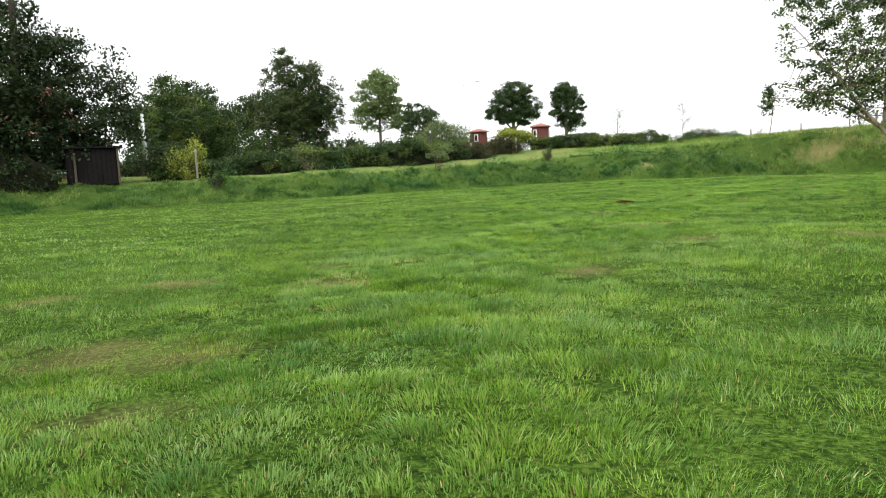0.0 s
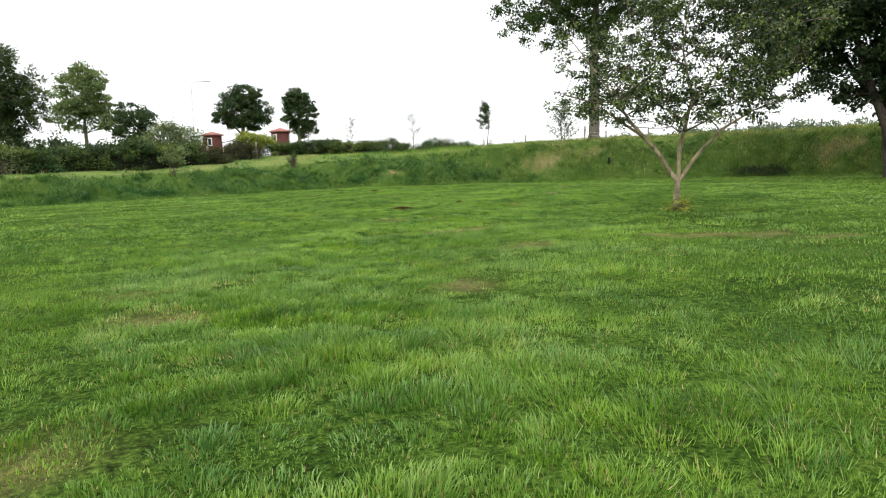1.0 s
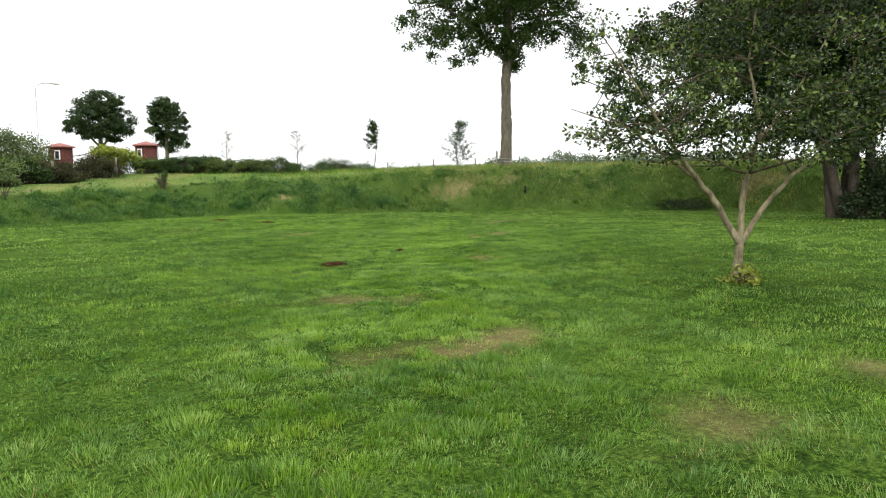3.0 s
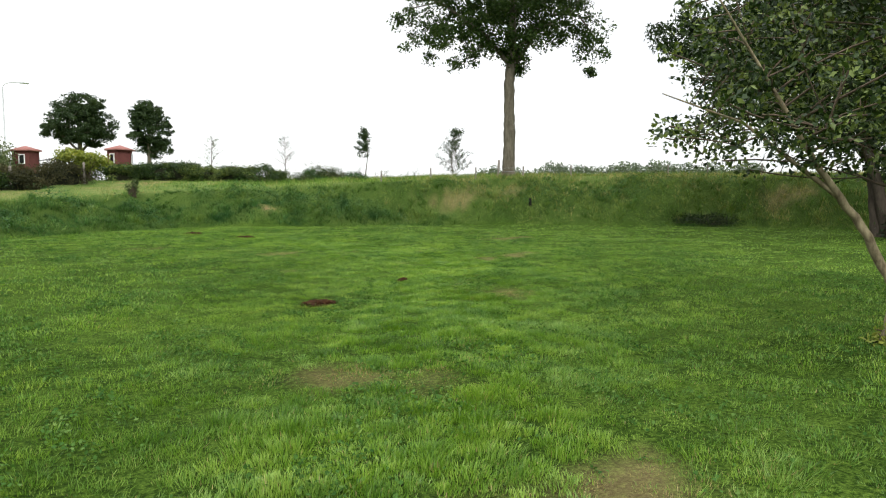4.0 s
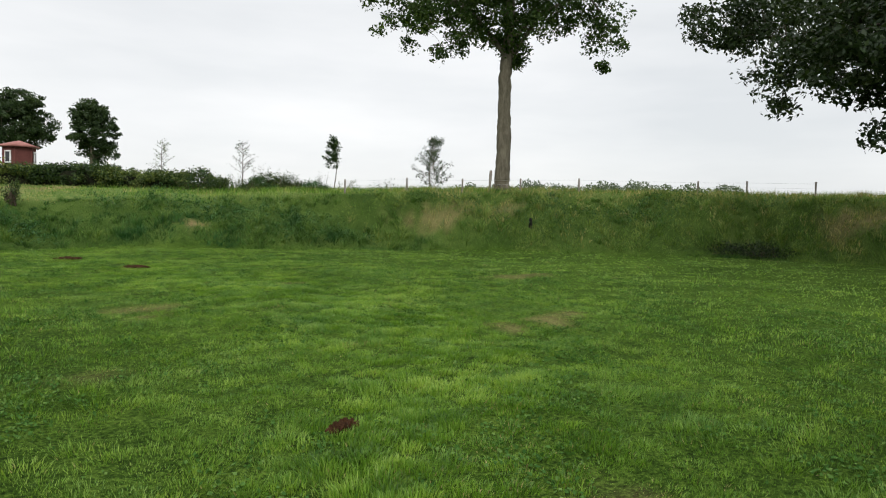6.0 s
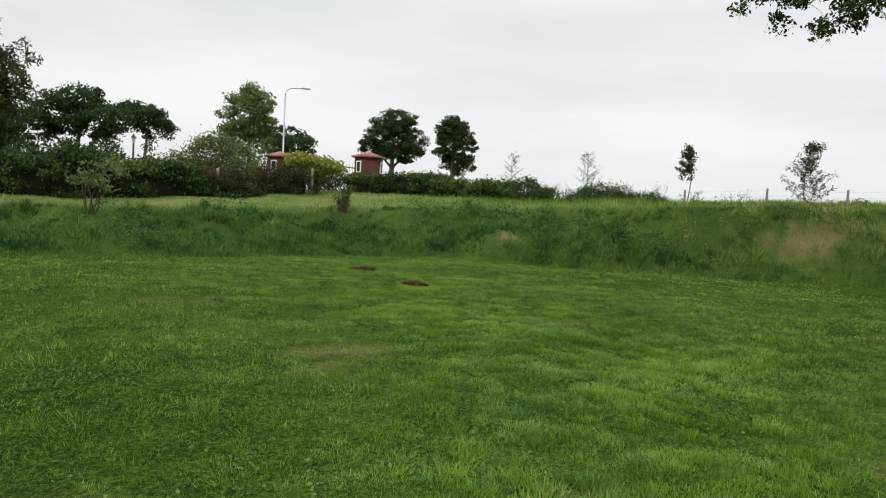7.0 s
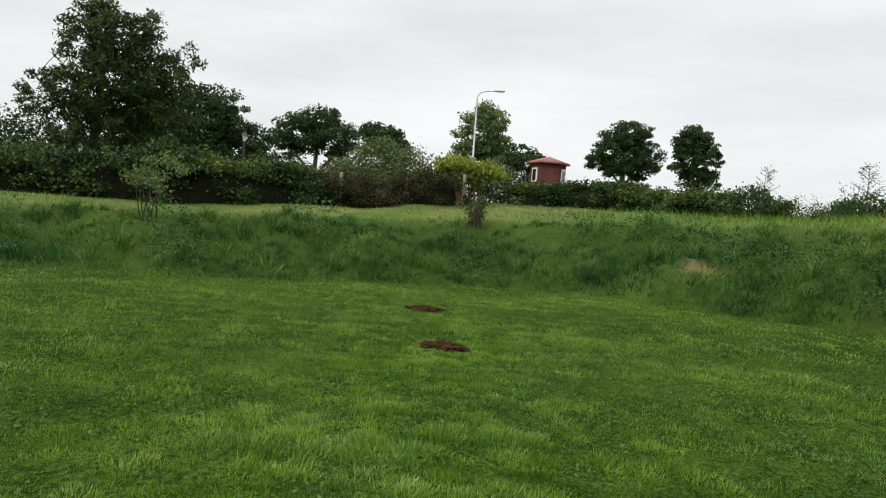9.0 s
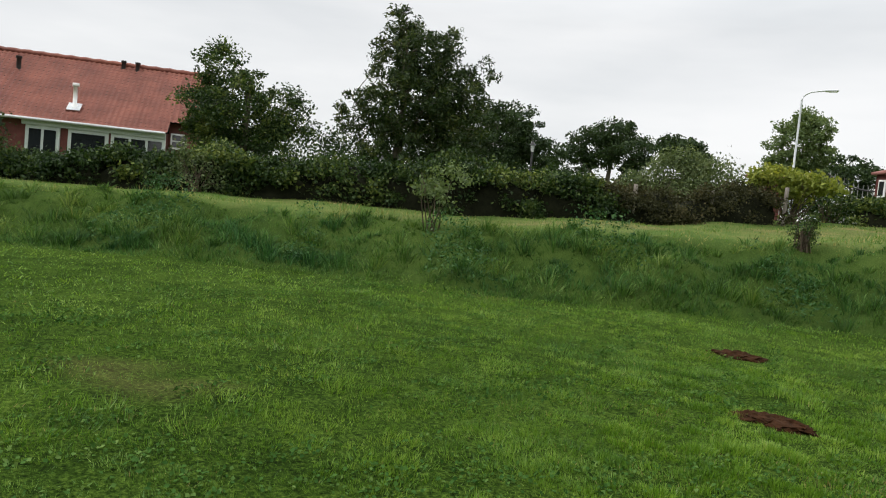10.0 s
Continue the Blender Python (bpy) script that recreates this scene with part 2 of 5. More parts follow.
def toe_distance(p):
    """Distance from the foot of the bank, positive on the bank's side. p: rows of x, y."""
    best = np.full(len(p), 1e9)
    sign = np.ones(len(p))
    for a, b in zip(TOE_A, TOE_B):
        d = b - a
        u = np.clip(((p - a) @ d) / (d @ d), 0, 1)
        q = p - (a + u[:, None] * d)
        dist = np.hypot(q[:, 0], q[:, 1])
        side = d[0] * (p[:, 1] - a[1]) - d[1] * (p[:, 0] - a[0])
        nearer = dist < best
        best = np.where(nearer, dist, best)
        sign = np.where(nearer, np.where(side > 0, 1, -1), sign)
    return best * sign


def line_distance(p, line):
    best = np.full(len(p), 1e9)
    for a, b in zip(line[:-1], line[1:]):
        d = b - a
        u = np.clip(((p - a) @ d) / (d @ d), 0, 1)
        q = p - (a + u[:, None] * d)
        best = np.minimum(best, np.hypot(q[:, 0], q[:, 1]))
    return best


def waves(p, scale, seed):
    """Smooth unevenness between about -1 and 1, from a few crossing waves."""
    rng = np.random.RandomState(seed)
    out = np.zeros(len(p))
    for _ in range(7):
        a = rng.uniform(0, math.tau)
        k = math.tau / scale * rng.uniform(0.5, 1.6)
        out += np.sin(k * (p[:, 0] * math.cos(a) + p[:, 1] * math.sin(a)) + rng.uniform(0, math.tau))
    return out / 3.5


CREST_X = [-40, -12, -6, 1, 6, 10, 14, 19, 24, 32]
CREST_Z = [0.85, 0.94, 1.04, 1.12, 1.36, 1.6, 1.85, 2.08, 2.3, 2.3]


def upper_level(x, y, s):
    """The bank's crest, and the meadow that climbs behind it."""
    climb = np.interp(x, [-12, -2, 3, 8, 13, 18], [0.05, 0.075, 0.12, 0.105, 0.045, 0.012])
    return np.interp(x, CREST_X, CREST_Z) + climb * np.clip(s - 3.0, 0, 6)


def ground(p):
    """The height of the ground at rows of x, y."""
    p = np.asarray(p, float).reshape(-1, 2)
    s = toe_distance(p)
    far = np.clip((60 - np.hypot(p[:, 0], p[:, 1] - 25)) / 20, 0, 1)
    s = s + 0.3 * waves(p, 3.5, 3) * far
    s = s - 1.1 * np.exp(-(((p[:, 0] - 27.9) / 1.0) ** 2 + ((p[:, 1] - 28.0) / 1.0) ** 2))
    w = 3.3
    u = np.clip(s / w, 0, 1)
    rise = u * u * (3 - 2 * u) * 0.55 + 0.45 * np.clip(1 - (1 - u) ** 2, 0, 1)
    z = rise * upper_level(p[:, 0], p[:, 1], s)
    z = z + far * (0.016 * waves(p, 1.3, 5) + 0.025 * waves(p, 5.0, 6))
    z = z + far * np.where((u > 0.05) & (u < 1.0), (0.10 * waves(p, 1.25, 8) + 0.10 * waves(p, 2.6, 10)) * np.minimum(1, 4 * u) * np.minimum(1, 5 * (1 - u)), 0)
    z = z + far * 0.05 * np.clip(s - w, 0, 1) * waves(p, 4.0, 9)
    return z


def at_ground(x, y):
    return float(ground([(x, y)])[0])


# ---- mesh helpers ----


def np_mesh(name, verts, faces, material, smooth=False, marks=()):
    """A mesh from arrays: faces is a list of arrays with one face a row (all triangles or all quads each); marks are (name, value a vertex)."""
    me = bpy.data.meshes.new(name)
    verts = np.asarray(verts, np.float32)
    faces = [np.asarray(f, np.int32) for f in faces if len(f)]
    loops = np.concatenate([f.ravel() for f in faces])
    sizes = np.concatenate([np.full(len(f), f.shape[1], np.int32) for f in faces])
    starts = np.concatenate([[0], np.cumsum(sizes)[:-1]]).astype(np.int32)
    me.vertices.add(len(verts))
    me.vertices.foreach_set("co", verts.ravel())
    me.loops.add(len(loops))
    me.loops.foreach_set("vertex_index", loops)
    me.polygons.add(len(sizes))
    me.polygons.foreach_set("loop_start", starts)
    if smooth:
        me.polygons.foreach_set("use_smooth", np.ones(len(sizes), bool))
    for key, values in marks:
        me.attributes.new(key, "FLOAT", "POINT").data.foreach_set("value", np.asarray(values, np.float32))
    me.update(calc_edges=True)
    me.materials.append(material)
    return me


def thing(name, label, category, at=(0, 0, 0), group="", kind="", turn=0.0):
    e = tagged(new(name), label, category, group, kind)
    e.matrix_world = pose(*at, 0, 0, turn)
    return e


def child(name, me, parent, label="", at=None):
    o = new(name, me)
    o.parent = parent
    if at is not None:
        o.matrix_local = at
    if label:
        tagged(o, label)
    return o


def part(name, bm, material, parent, label="", smooth=False, at=None):
    me = bpy.data.meshes.new(name)
    bm.to_mesh(me)
    bm.free()
    me.materials.append(material)
    if smooth:
        me.polygons.foreach_set("use_smooth", np.ones(len(me.polygons), bool))
    return child(name, me, parent, label, at)


def box_bm(sx, sy, sz, at=(0, 0, 0), bevel=0.0):
    bm = bmesh.new()
    bmesh.ops.create_cube(bm, size=1, matrix=Matrix.Translation(at) @ Matrix.Diagonal((sx, sy, sz, 1)))
    if bevel:
        bmesh.ops.bevel(bm, geom=bm.edges[:], offset=bevel, segments=1, affect="EDGES")
    return bm


def tubes(paths, sides=6):
    """Tubes along paths, each a list of (point, radius). Returns vertices and quads."""
    V, F, base = [], [], 0
    ang = np.linspace(0, math.tau, sides, endpoint=False)
    for path in paths:
        P = np.array([q for q, _ in path], float)
        R = np.array([r for _, r in path], float)
        T = np.gradient(P, axis=0)
        T /= np.linalg.norm(T, axis=1, keepdims=True) + 1e-9
        ref = np.where(np.abs(T[:, 2:3]) < 0.9, [[0, 0, 1.0]], [[1.0, 0, 0]])
        A = np.cross(T, ref)
        A /= np.linalg.norm(A, axis=1, keepdims=True) + 1e-9
        B = np.cross(T, A)
        ring = P[:, None] + R[:, None, None] * (np.cos(ang)[None, :, None] * A[:, None] + np.sin(ang)[None, :, None] * B[:, None])
        V.append(ring.reshape(-1, 3))
        n = len(P)
        i = np.arange(n - 1)[:, None] * sides
        k = np.arange(sides)[None]
        k2 = (k + 1) % sides
        F.append(np.stack([i + k, i + k2, i + sides + k2, i + sides + k], -1).reshape(-1, 4) + base)
        base += n * sides
    return np.concatenate(V), np.concatenate(F)


def leaves(centres, size, rng, up=0.5, slim=0.5, fold=0.25):
    """Folded four-cornered leaves at the centres. Returns vertices and triangles."""
    n = len(centres)
    N = rng.normal(size=(n, 3)) + [0, 0, up]
    N /= np.linalg.norm(N, axis=1, keepdims=True)
    D = rng.normal(size=(n, 3)) - [0, 0, 0.3]
    D -= (D * N).sum(1, keepdims=True) * N
    D /= np.linalg.norm(D, axis=1, keepdims=True) + 1e-9
    S = np.cross(N, D)
    L = size * rng.uniform(0.6, 1.3, (n, 1))
    W = L * slim * 0.5
    V = np.stack([centres - D * L / 2, centres + S * W + N * W * fold - D * L * 0.05, centres + D * L / 2, centres - S * W + N * W * fold - D * L * 0.05], 1)
    i = np.arange(n)[:, None] * 4
    return V.reshape(-1, 3), np.concatenate([i + [0, 1, 2], i + [0, 2, 3]], 1).reshape(-1, 3)


def curve_between(a, b, r0, r1, rng, sag=0.15, steps=5):
    a, b = np.array(a, float), np.array(b, float)
    mid = (a + b) / 2 + rng.normal(size=3) * np.linalg.norm(b - a) * 0.08 + [0, 0, sag * np.linalg.norm(b - a)]
    u = np.linspace(0, 1, steps)[:, None]
    P = (1 - u) ** 2 * a + 2 * u * (1 - u) * mid + u**2 * b
    return [(p, r0 + (r1 - r0) * float(t)) for p, t in zip(P, u[:, 0])]


def tree(name, label, x, y, stems, lobes, clumps, per_clump, leaf, spread, bark, foliage, seed, category="tree", group="",
         slim=0.55, sides=7, z=None, shell=0.45, flat=0.6, sag=0.12, droop=0.0, limb_from=None, hang=0.8, twig=None):
    """A tree: stems are paths of (x, y, z, radius) from its foot; lobes are (x, y, z, rx, ry, rz); clumps of leaves sit on limbs that spring from the stems."""
    rng = np.random.RandomState(seed)
    foot = thing(name, label, category, (x, y, (at_ground(x, y) if z is None else z) - 0.03), group)
    paths = []
    nodes = []
    for stem in stems:
        pts = np.array(stem, float)
        t = np.linspace(0, len(pts) - 1, 6 * (len(pts) - 1) + 1)
        fine = np.stack([np.interp(t, np.arange(len(pts)), pts[:, k]) for k in range(4)], 1)
        fine[1:-1, :2] += rng.normal(size=(len(fine) - 2, 2)) * np.minimum(fine[1:-1, 3:4] * 0.2, 0.014)
        paths.append([(q[:3], q[3] * (1 + 0.03 * rng.normal())) for q in fine])
        nodes.append(fine)
    nodes = np.concatenate(nodes)
    nodes = nodes[nodes[:, 2] > (0.2 * nodes[:, 2].max() if limb_from is None else limb_from)]
    lobes = np.array(lobes, float)
    share = lobes[:, 3] * lobes[:, 4] * lobes[:, 5]
    share = np.maximum(share / share.sum(), 0.02)
    share /= share.sum()
    which = rng.choice(len(lobes), clumps, p=share)
    d = rng.normal(size=(clumps, 3))
    d /= np.linalg.norm(d, axis=1, keepdims=True)
    radius = (shell + (1 - shell) * rng.uniform(0, 1, (clumps, 1))) ** 0.6
    C = lobes[which, :3] + d * radius * lobes[which, 3:]
    for c in C:
        low = nodes[nodes[:, 2] < c[2] + (0.2 if hang > 0.5 else 2.2)]
        if not len(low):
            low = nodes
        cost = np.linalg.norm(low[:, :3] - c, axis=1) + hang * np.maximum(0, low[:, 2] - c[2] + 0.22 * np.linalg.norm(low[:, :2] - c[:2], axis=1))
        q = low[np.argmin(cost)]
        dist = np.linalg.norm(q[:3] - c)
        limb = curve_between(q[:3], c, min(q[3] * 0.6, 0.012 + 0.02 * dist), 0.008 + 0.001 * dist, rng, sag)
        paths.append(limb)
        extra = np.array([[*p, r] for p, r in limb[2:4]])
        if rng.uniform() < 0.5:
            nodes = np.concatenate([nodes, extra])
    n_stem = len(stems)
    V, F = tubes(paths[:n_stem], max(sides, 8))
    child("trunk", np_mesh("trunk", V, [F], bark, True), foot)
    V, F = tubes(paths[n_stem:], 4)
    tagged(child("branchwork", np_mesh("branchwork", V, [F], twig or bark, True), foot), kind="stuff")
    k = np.repeat(np.arange(clumps), per_clump)
    sz = spread * rng.uniform(0.55, 1.35, (clumps, 1))
    off = rng.normal(size=(len(k), 3))
    off /= np.linalg.norm(off, axis=1, keepdims=True)
    off *= rng.uniform(0.05, 1, (len(k), 1)) ** 0.55
    P = C[k] + off * sz[k] * [1, 1, flat]
    P[:, 2] -= droop * np.linalg.norm(off[:, :2] * sz[k], axis=1)
    V, F = leaves(P, leaf, rng, slim=slim)
    child("crown", np_mesh("crown", V, [F], foliage), foot)
    return foot


def blades(roots, height, width, rng, lean=0.45, segments=2, bend=None):
    """Blades of grass. roots: rows of x, y, z. Returns vertices and a list of face arrays."""
    n = len(roots)
    a = rng.uniform(0, math.tau, n)
    S = np.stack([np.cos(a), np.sin(a), 0 * a], 1) * (np.broadcast_to(width, n)[:, None] / 2)
    b = rng.uniform(0, math.tau, n)
    H = np.broadcast_to(height, n)[:, None]
    O = np.stack([np.cos(b), np.sin(b), 0 * b], 1) * (H * lean * rng.uniform(0.1, 1.4, (n, 1)))
    if bend is not None:
        O = O + bend * H
    Z = np.array([0, 0, 1.0])
    tip = roots + O + Z * H * 0.95
    if segments == 1:
        V = np.stack([roots - S, roots + S, tip], 1).reshape(-1, 3)
        i = np.arange(n)[:, None] * 3
        return V, [i + [0, 1, 2]]
    mid = roots + O * 0.32 + Z * H * 0.6
    V = np.stack([roots - S, roots + S, mid + S * 0.8, mid - S * 0.8, tip], 1).reshape(-1, 3)
    i = np.arange(n)[:, None] * 5
    return V, [i + [0, 1, 2, 3], i + [3, 2, 4]]


def tufts_at(p, cell, seed):
    """The grass tuft that each place belongs to: its distance in tuft radii, the way out of it and three numbers of its own."""
    near = np.full(len(p), 9.0)
    way = np.zeros((len(p), 2))
    own = np.zeros((len(p), 3))
    rng = np.random.RandomState(seed)
    table = rng.uniform(size=(4096, 6))
    base = np.floor(p / cell).astype(np.int64)
    for i in (-1, 0, 1):
        for j in (-1, 0, 1):
            c = base + [i, j]
            q = table[(c[:, 0] * 7919 + c[:, 1] * 104729) % 4096]
            d = p - (c + q[:, :2]) * cell
            r = np.hypot(d[:, 0], d[:, 1]) / (cell * (0.45 + 0.6 * q[:, 2]))
            closer = r < near
            near = np.where(closer, r, near)
            way[closer] = d[closer] / (cell * 0.6)
            own[closer] = q[closer, 3:]
    return near, way, own


def stuff(name, label, category, V, F, material, marks=()):
    return tagged(new(name, np_mesh(name, V, F, material, False, marks)), label, category, kind="stuff")


# ---- ground ----


def ground_material():
    m, n, l, out, b = nodes_of("meadow_ground")
    tc = n.new("ShaderNodeTexCoord")
    P = tc.outputs["Object"]
    at_lawn = n.new("ShaderNodeAttribute")
    at_lawn.attribute_name = "lawn"
    at_bare = n.new("ShaderNodeAttribute")
    at_bare.attribute_name = "bare"
    big = noise_node(n, l, P, 0.35, 4.0)
    mid = noise_node(n, l, P, 2.3, 5.0, 0.6)
    fine = noise_node(n, l, P, 55.0, 4.0, 0.75)
    mixed = mix_node(n, l, 0.5, big.outputs["Fac"], mid.outputs["Fac"])
    mixed2 = mix_node(n, l, 0.55, mixed.outputs["Color"], fine.outputs["Fac"])
    turf = noise_node(n, l, P, 24.0, 3.0, 0.7)
    turf_mix = mix_node(n, l, 0.5, turf.outputs["Fac"], fine.outputs["Fac"])
    turf_all = mix_node(n, l, 0.72, mixed.outputs["Color"], turf_mix.outputs["Color"])
    lawn = ramp_node(n, [(0.40, (0.007, 0.014, 0.003)), (0.49, (0.027, 0.056, 0.007)), (0.60, (0.10, 0.160, 0.024))])
    wild = ramp_node(n, [(0.34, (0.012, 0.026, 0.006)), (0.5, (0.040, 0.072, 0.014)), (0.62, (0.085, 0.120, 0.028)), (0.76, (0.14, 0.13, 0.05))])
    l.new(turf_all.outputs["Color"], lawn.inputs["Fac"])
    l.new(mixed2.outputs["Color"], wild.inputs["Fac"])
    pale = ramp_node(n, [(0.36, (0.030, 0.07, 0.014)), (0.50, (0.085, 0.135, 0.032)), (0.60, (0.18, 0.18, 0.065)), (0.70, (0.31, 0.25, 0.13))])
    l.new(mixed2.outputs["Color"], pale.inputs["Fac"])
    at_mown = n.new("ShaderNodeAttribute")
    at_mown.attribute_name = "mown"
    rest = mix_node(n, l, at_mown.outputs["Fac"], wild.outputs["Color"], pale.outputs["Color"])
    col = mix_node(n, l, at_lawn.outputs["Fac"], rest.outputs["Color"], lawn.outputs["Color"])
    earth = ramp_node(n, [(0.36, (0.10, 0.065, 0.03)), (0.64, (0.32, 0.23, 0.125))])
    l.new(mixed2.outputs["Color"], earth.inputs["Fac"])
    col2 = mix_node(n, l, at_bare.outputs["Fac"], col.outputs["Color"], earth.outputs["Color"])
    l.new(col2.outputs["Color"], b.inputs["Base Color"])
    b.inputs["Roughness"].default_value = 1.0
    b.inputs["Specular IOR Level"].default_value = 0.02
    bp = n.new("ShaderNodeBump")
    bp.inputs["Strength"].default_value = 1.0
    bp.inputs["Distance"].default_value = 0.06
    l.new(turf_all.outputs["Color"], bp.inputs["Height"])
    l.new(bp.outputs["Normal"], b.inputs["Normal"])
    return m


# dry or bare spots: x, y, length, width, turn in degrees, strength
SPOTS = [(3.0, 10.3, 0.62, 0.30, 25, 1.0), (2.2, 10.6, 0.6, 0.25, 10, 0.6), (2.9, 8, 0.42, 0.29, 0, 0.74), (5.6, 7.8, 0.92, 0.25, -20, 0.85), (1.25, 6.0, 0.3, 0.26, 30, 0.8),
         (3.1, 13.2, 0.38, 0.25, 10, 0.8), (3.6, 12.6, 0.29, 0.34, 0, 0.53), (7, 16.1, 0.5, 0.38, -10, 0.85), (-2.6, 6.1, 0.34, 0.2, 0, 0.8),
         (-3.4, 5.5, 0.38, 0.25, 20, 0.85), (6.4, 23.9, 0.47, 0.34, 0, 0.74), (10.9, 20.7, 0.5, 0.42, 20, 0.85), (10, 20.6, 0.25, 0.25, 0, 0.85),
         (14.6, 25.7, 0.76, 0.42, 0, 0.74), (-4, 15.5, 0.5, 0.25, 0, 0.53), (-1.7, 3.6, 0.5, 0.42, 0, 0.43), (6.6, 4.6, 1.2, 0.25, -20, 0.64),
         (11.2, 37.8, 0.42, 0.40, 0, 1.0), (19.4, 35.5, 1.9, 0.4, -25, 0.62), (20.6, 35.6, 0.7, 0.25, -10, 0.7), (21.8, 34.7, 0.9, 0.25, -25, 0.6), (27.1, 27.2, 0.8, 0.22, -55, 0.9), (30, 25.6, 1.2, 0.59, -55, 0.64),
         (7.6, 45.2, 1.5, 0.6, 20, 0.85), (5.8, 43.0, 2.2, 0.6, 25, 0.5), (1, 38.6, 4, 0.5, 42, 0.5), (2.5, 34.2, 0.5, 0.3, 0, 0.35),
         (-1.0, 5.95, 0.42, 0.3, 15, 0.8), (-2.5, 3.6, 0.6, 0.3, 0, 0.7), (6.2, 6.9, 0.5, 0.2, -20, 0.8), (6.5, 23.1, 0.35, 0.25, 0, 0.6), (-1.75, 3.3, 0.35, 0.2, 15, 0.7), (-1.5, 2.5, 0.3, 0.2, 0, 0.6), (-1.2, 7.2, 0.3, 0.2, 0, 0.5), (0.2, 5.0, 0.25, 0.16, 0, 0.6),
         (5.2, 20.2, 0.3, 0.2, 0, 0.5), (9.6, 26.2, 0.35, 0.2, 10, 0.5), (4.2, 27, 0.5, 0.25, 0, 0.5), (34, 19, 3, 1.6, 70, 0.7)]


def spot_amount(p, seed=12):
    out = np.zeros(len(p))
    rough = 0.45 * waves(p, 0.4, seed) + 0.3 * waves(p, 1.3, seed + 1)
    for x, y, a, b, turn, s in SPOTS:
        c, k = math.cos(radians(turn)), math.sin(radians(turn))
        dx, dy = p[:, 0] - x, p[:, 1] - y
        r = np.hypot((c * dx + k * dy) / a, (-k * dx + c * dy) / b)
        out = np.maximum(out, s * np.clip(1.6 * (1.2 - r - rough), 0, 1))
    return out


def axis_lines(lo, hi, step):
    inner = np.arange(lo, hi + step / 2, step)
    grow = np.cumsum(step * 1.35 ** np.arange(1, 26))
    return np.concatenate([(lo - grow)[::-1], inner, hi + grow])


def build_ground():
    xs = axis_lines(-26, 40, 0.34)
    ys = axis_lines(-4, 54, 0.34)
    X, Y = np.meshgrid(xs, ys)
    P = np.stack([X.ravel(), Y.ravel()], 1)
    Z = ground(P)
    V = np.column_stack([P, Z])
    nx, ny = len(xs), len(ys)
    i = (np.arange(ny - 1)[:, None] * nx + np.arange(nx - 1)[None]).ravel()
    F = np.stack([i, i + 1, i + nx + 1, i + nx], 1)
    me = np_mesh("ground", V, [F], ground_material(), True)
    s = toe_distance(P)
    lawn = me.attributes.new("lawn", "FLOAT", "POINT")
    lawn.data.foreach_set("value", np.clip(0.5 - s / 0.5, 0, 1).astype(np.float32))
    mown = me.attributes.new("mown", "FLOAT", "POINT")
    mown.data.foreach_set("value", np.clip((s - 2.7) / 0.6, 0, 1).astype(np.float32))
    bare = me.attributes.new("bare", "FLOAT", "POINT")
    bare.data.foreach_set("value", (np.where(s > 0, 0.8, 0.5) * spot_amount(P) ** 1.4).astype(np.float32))
    return tagged(new("ground", me), "mown green lawn rising over a rough bank to a meadow", "ground", kind="structure")


build_ground()


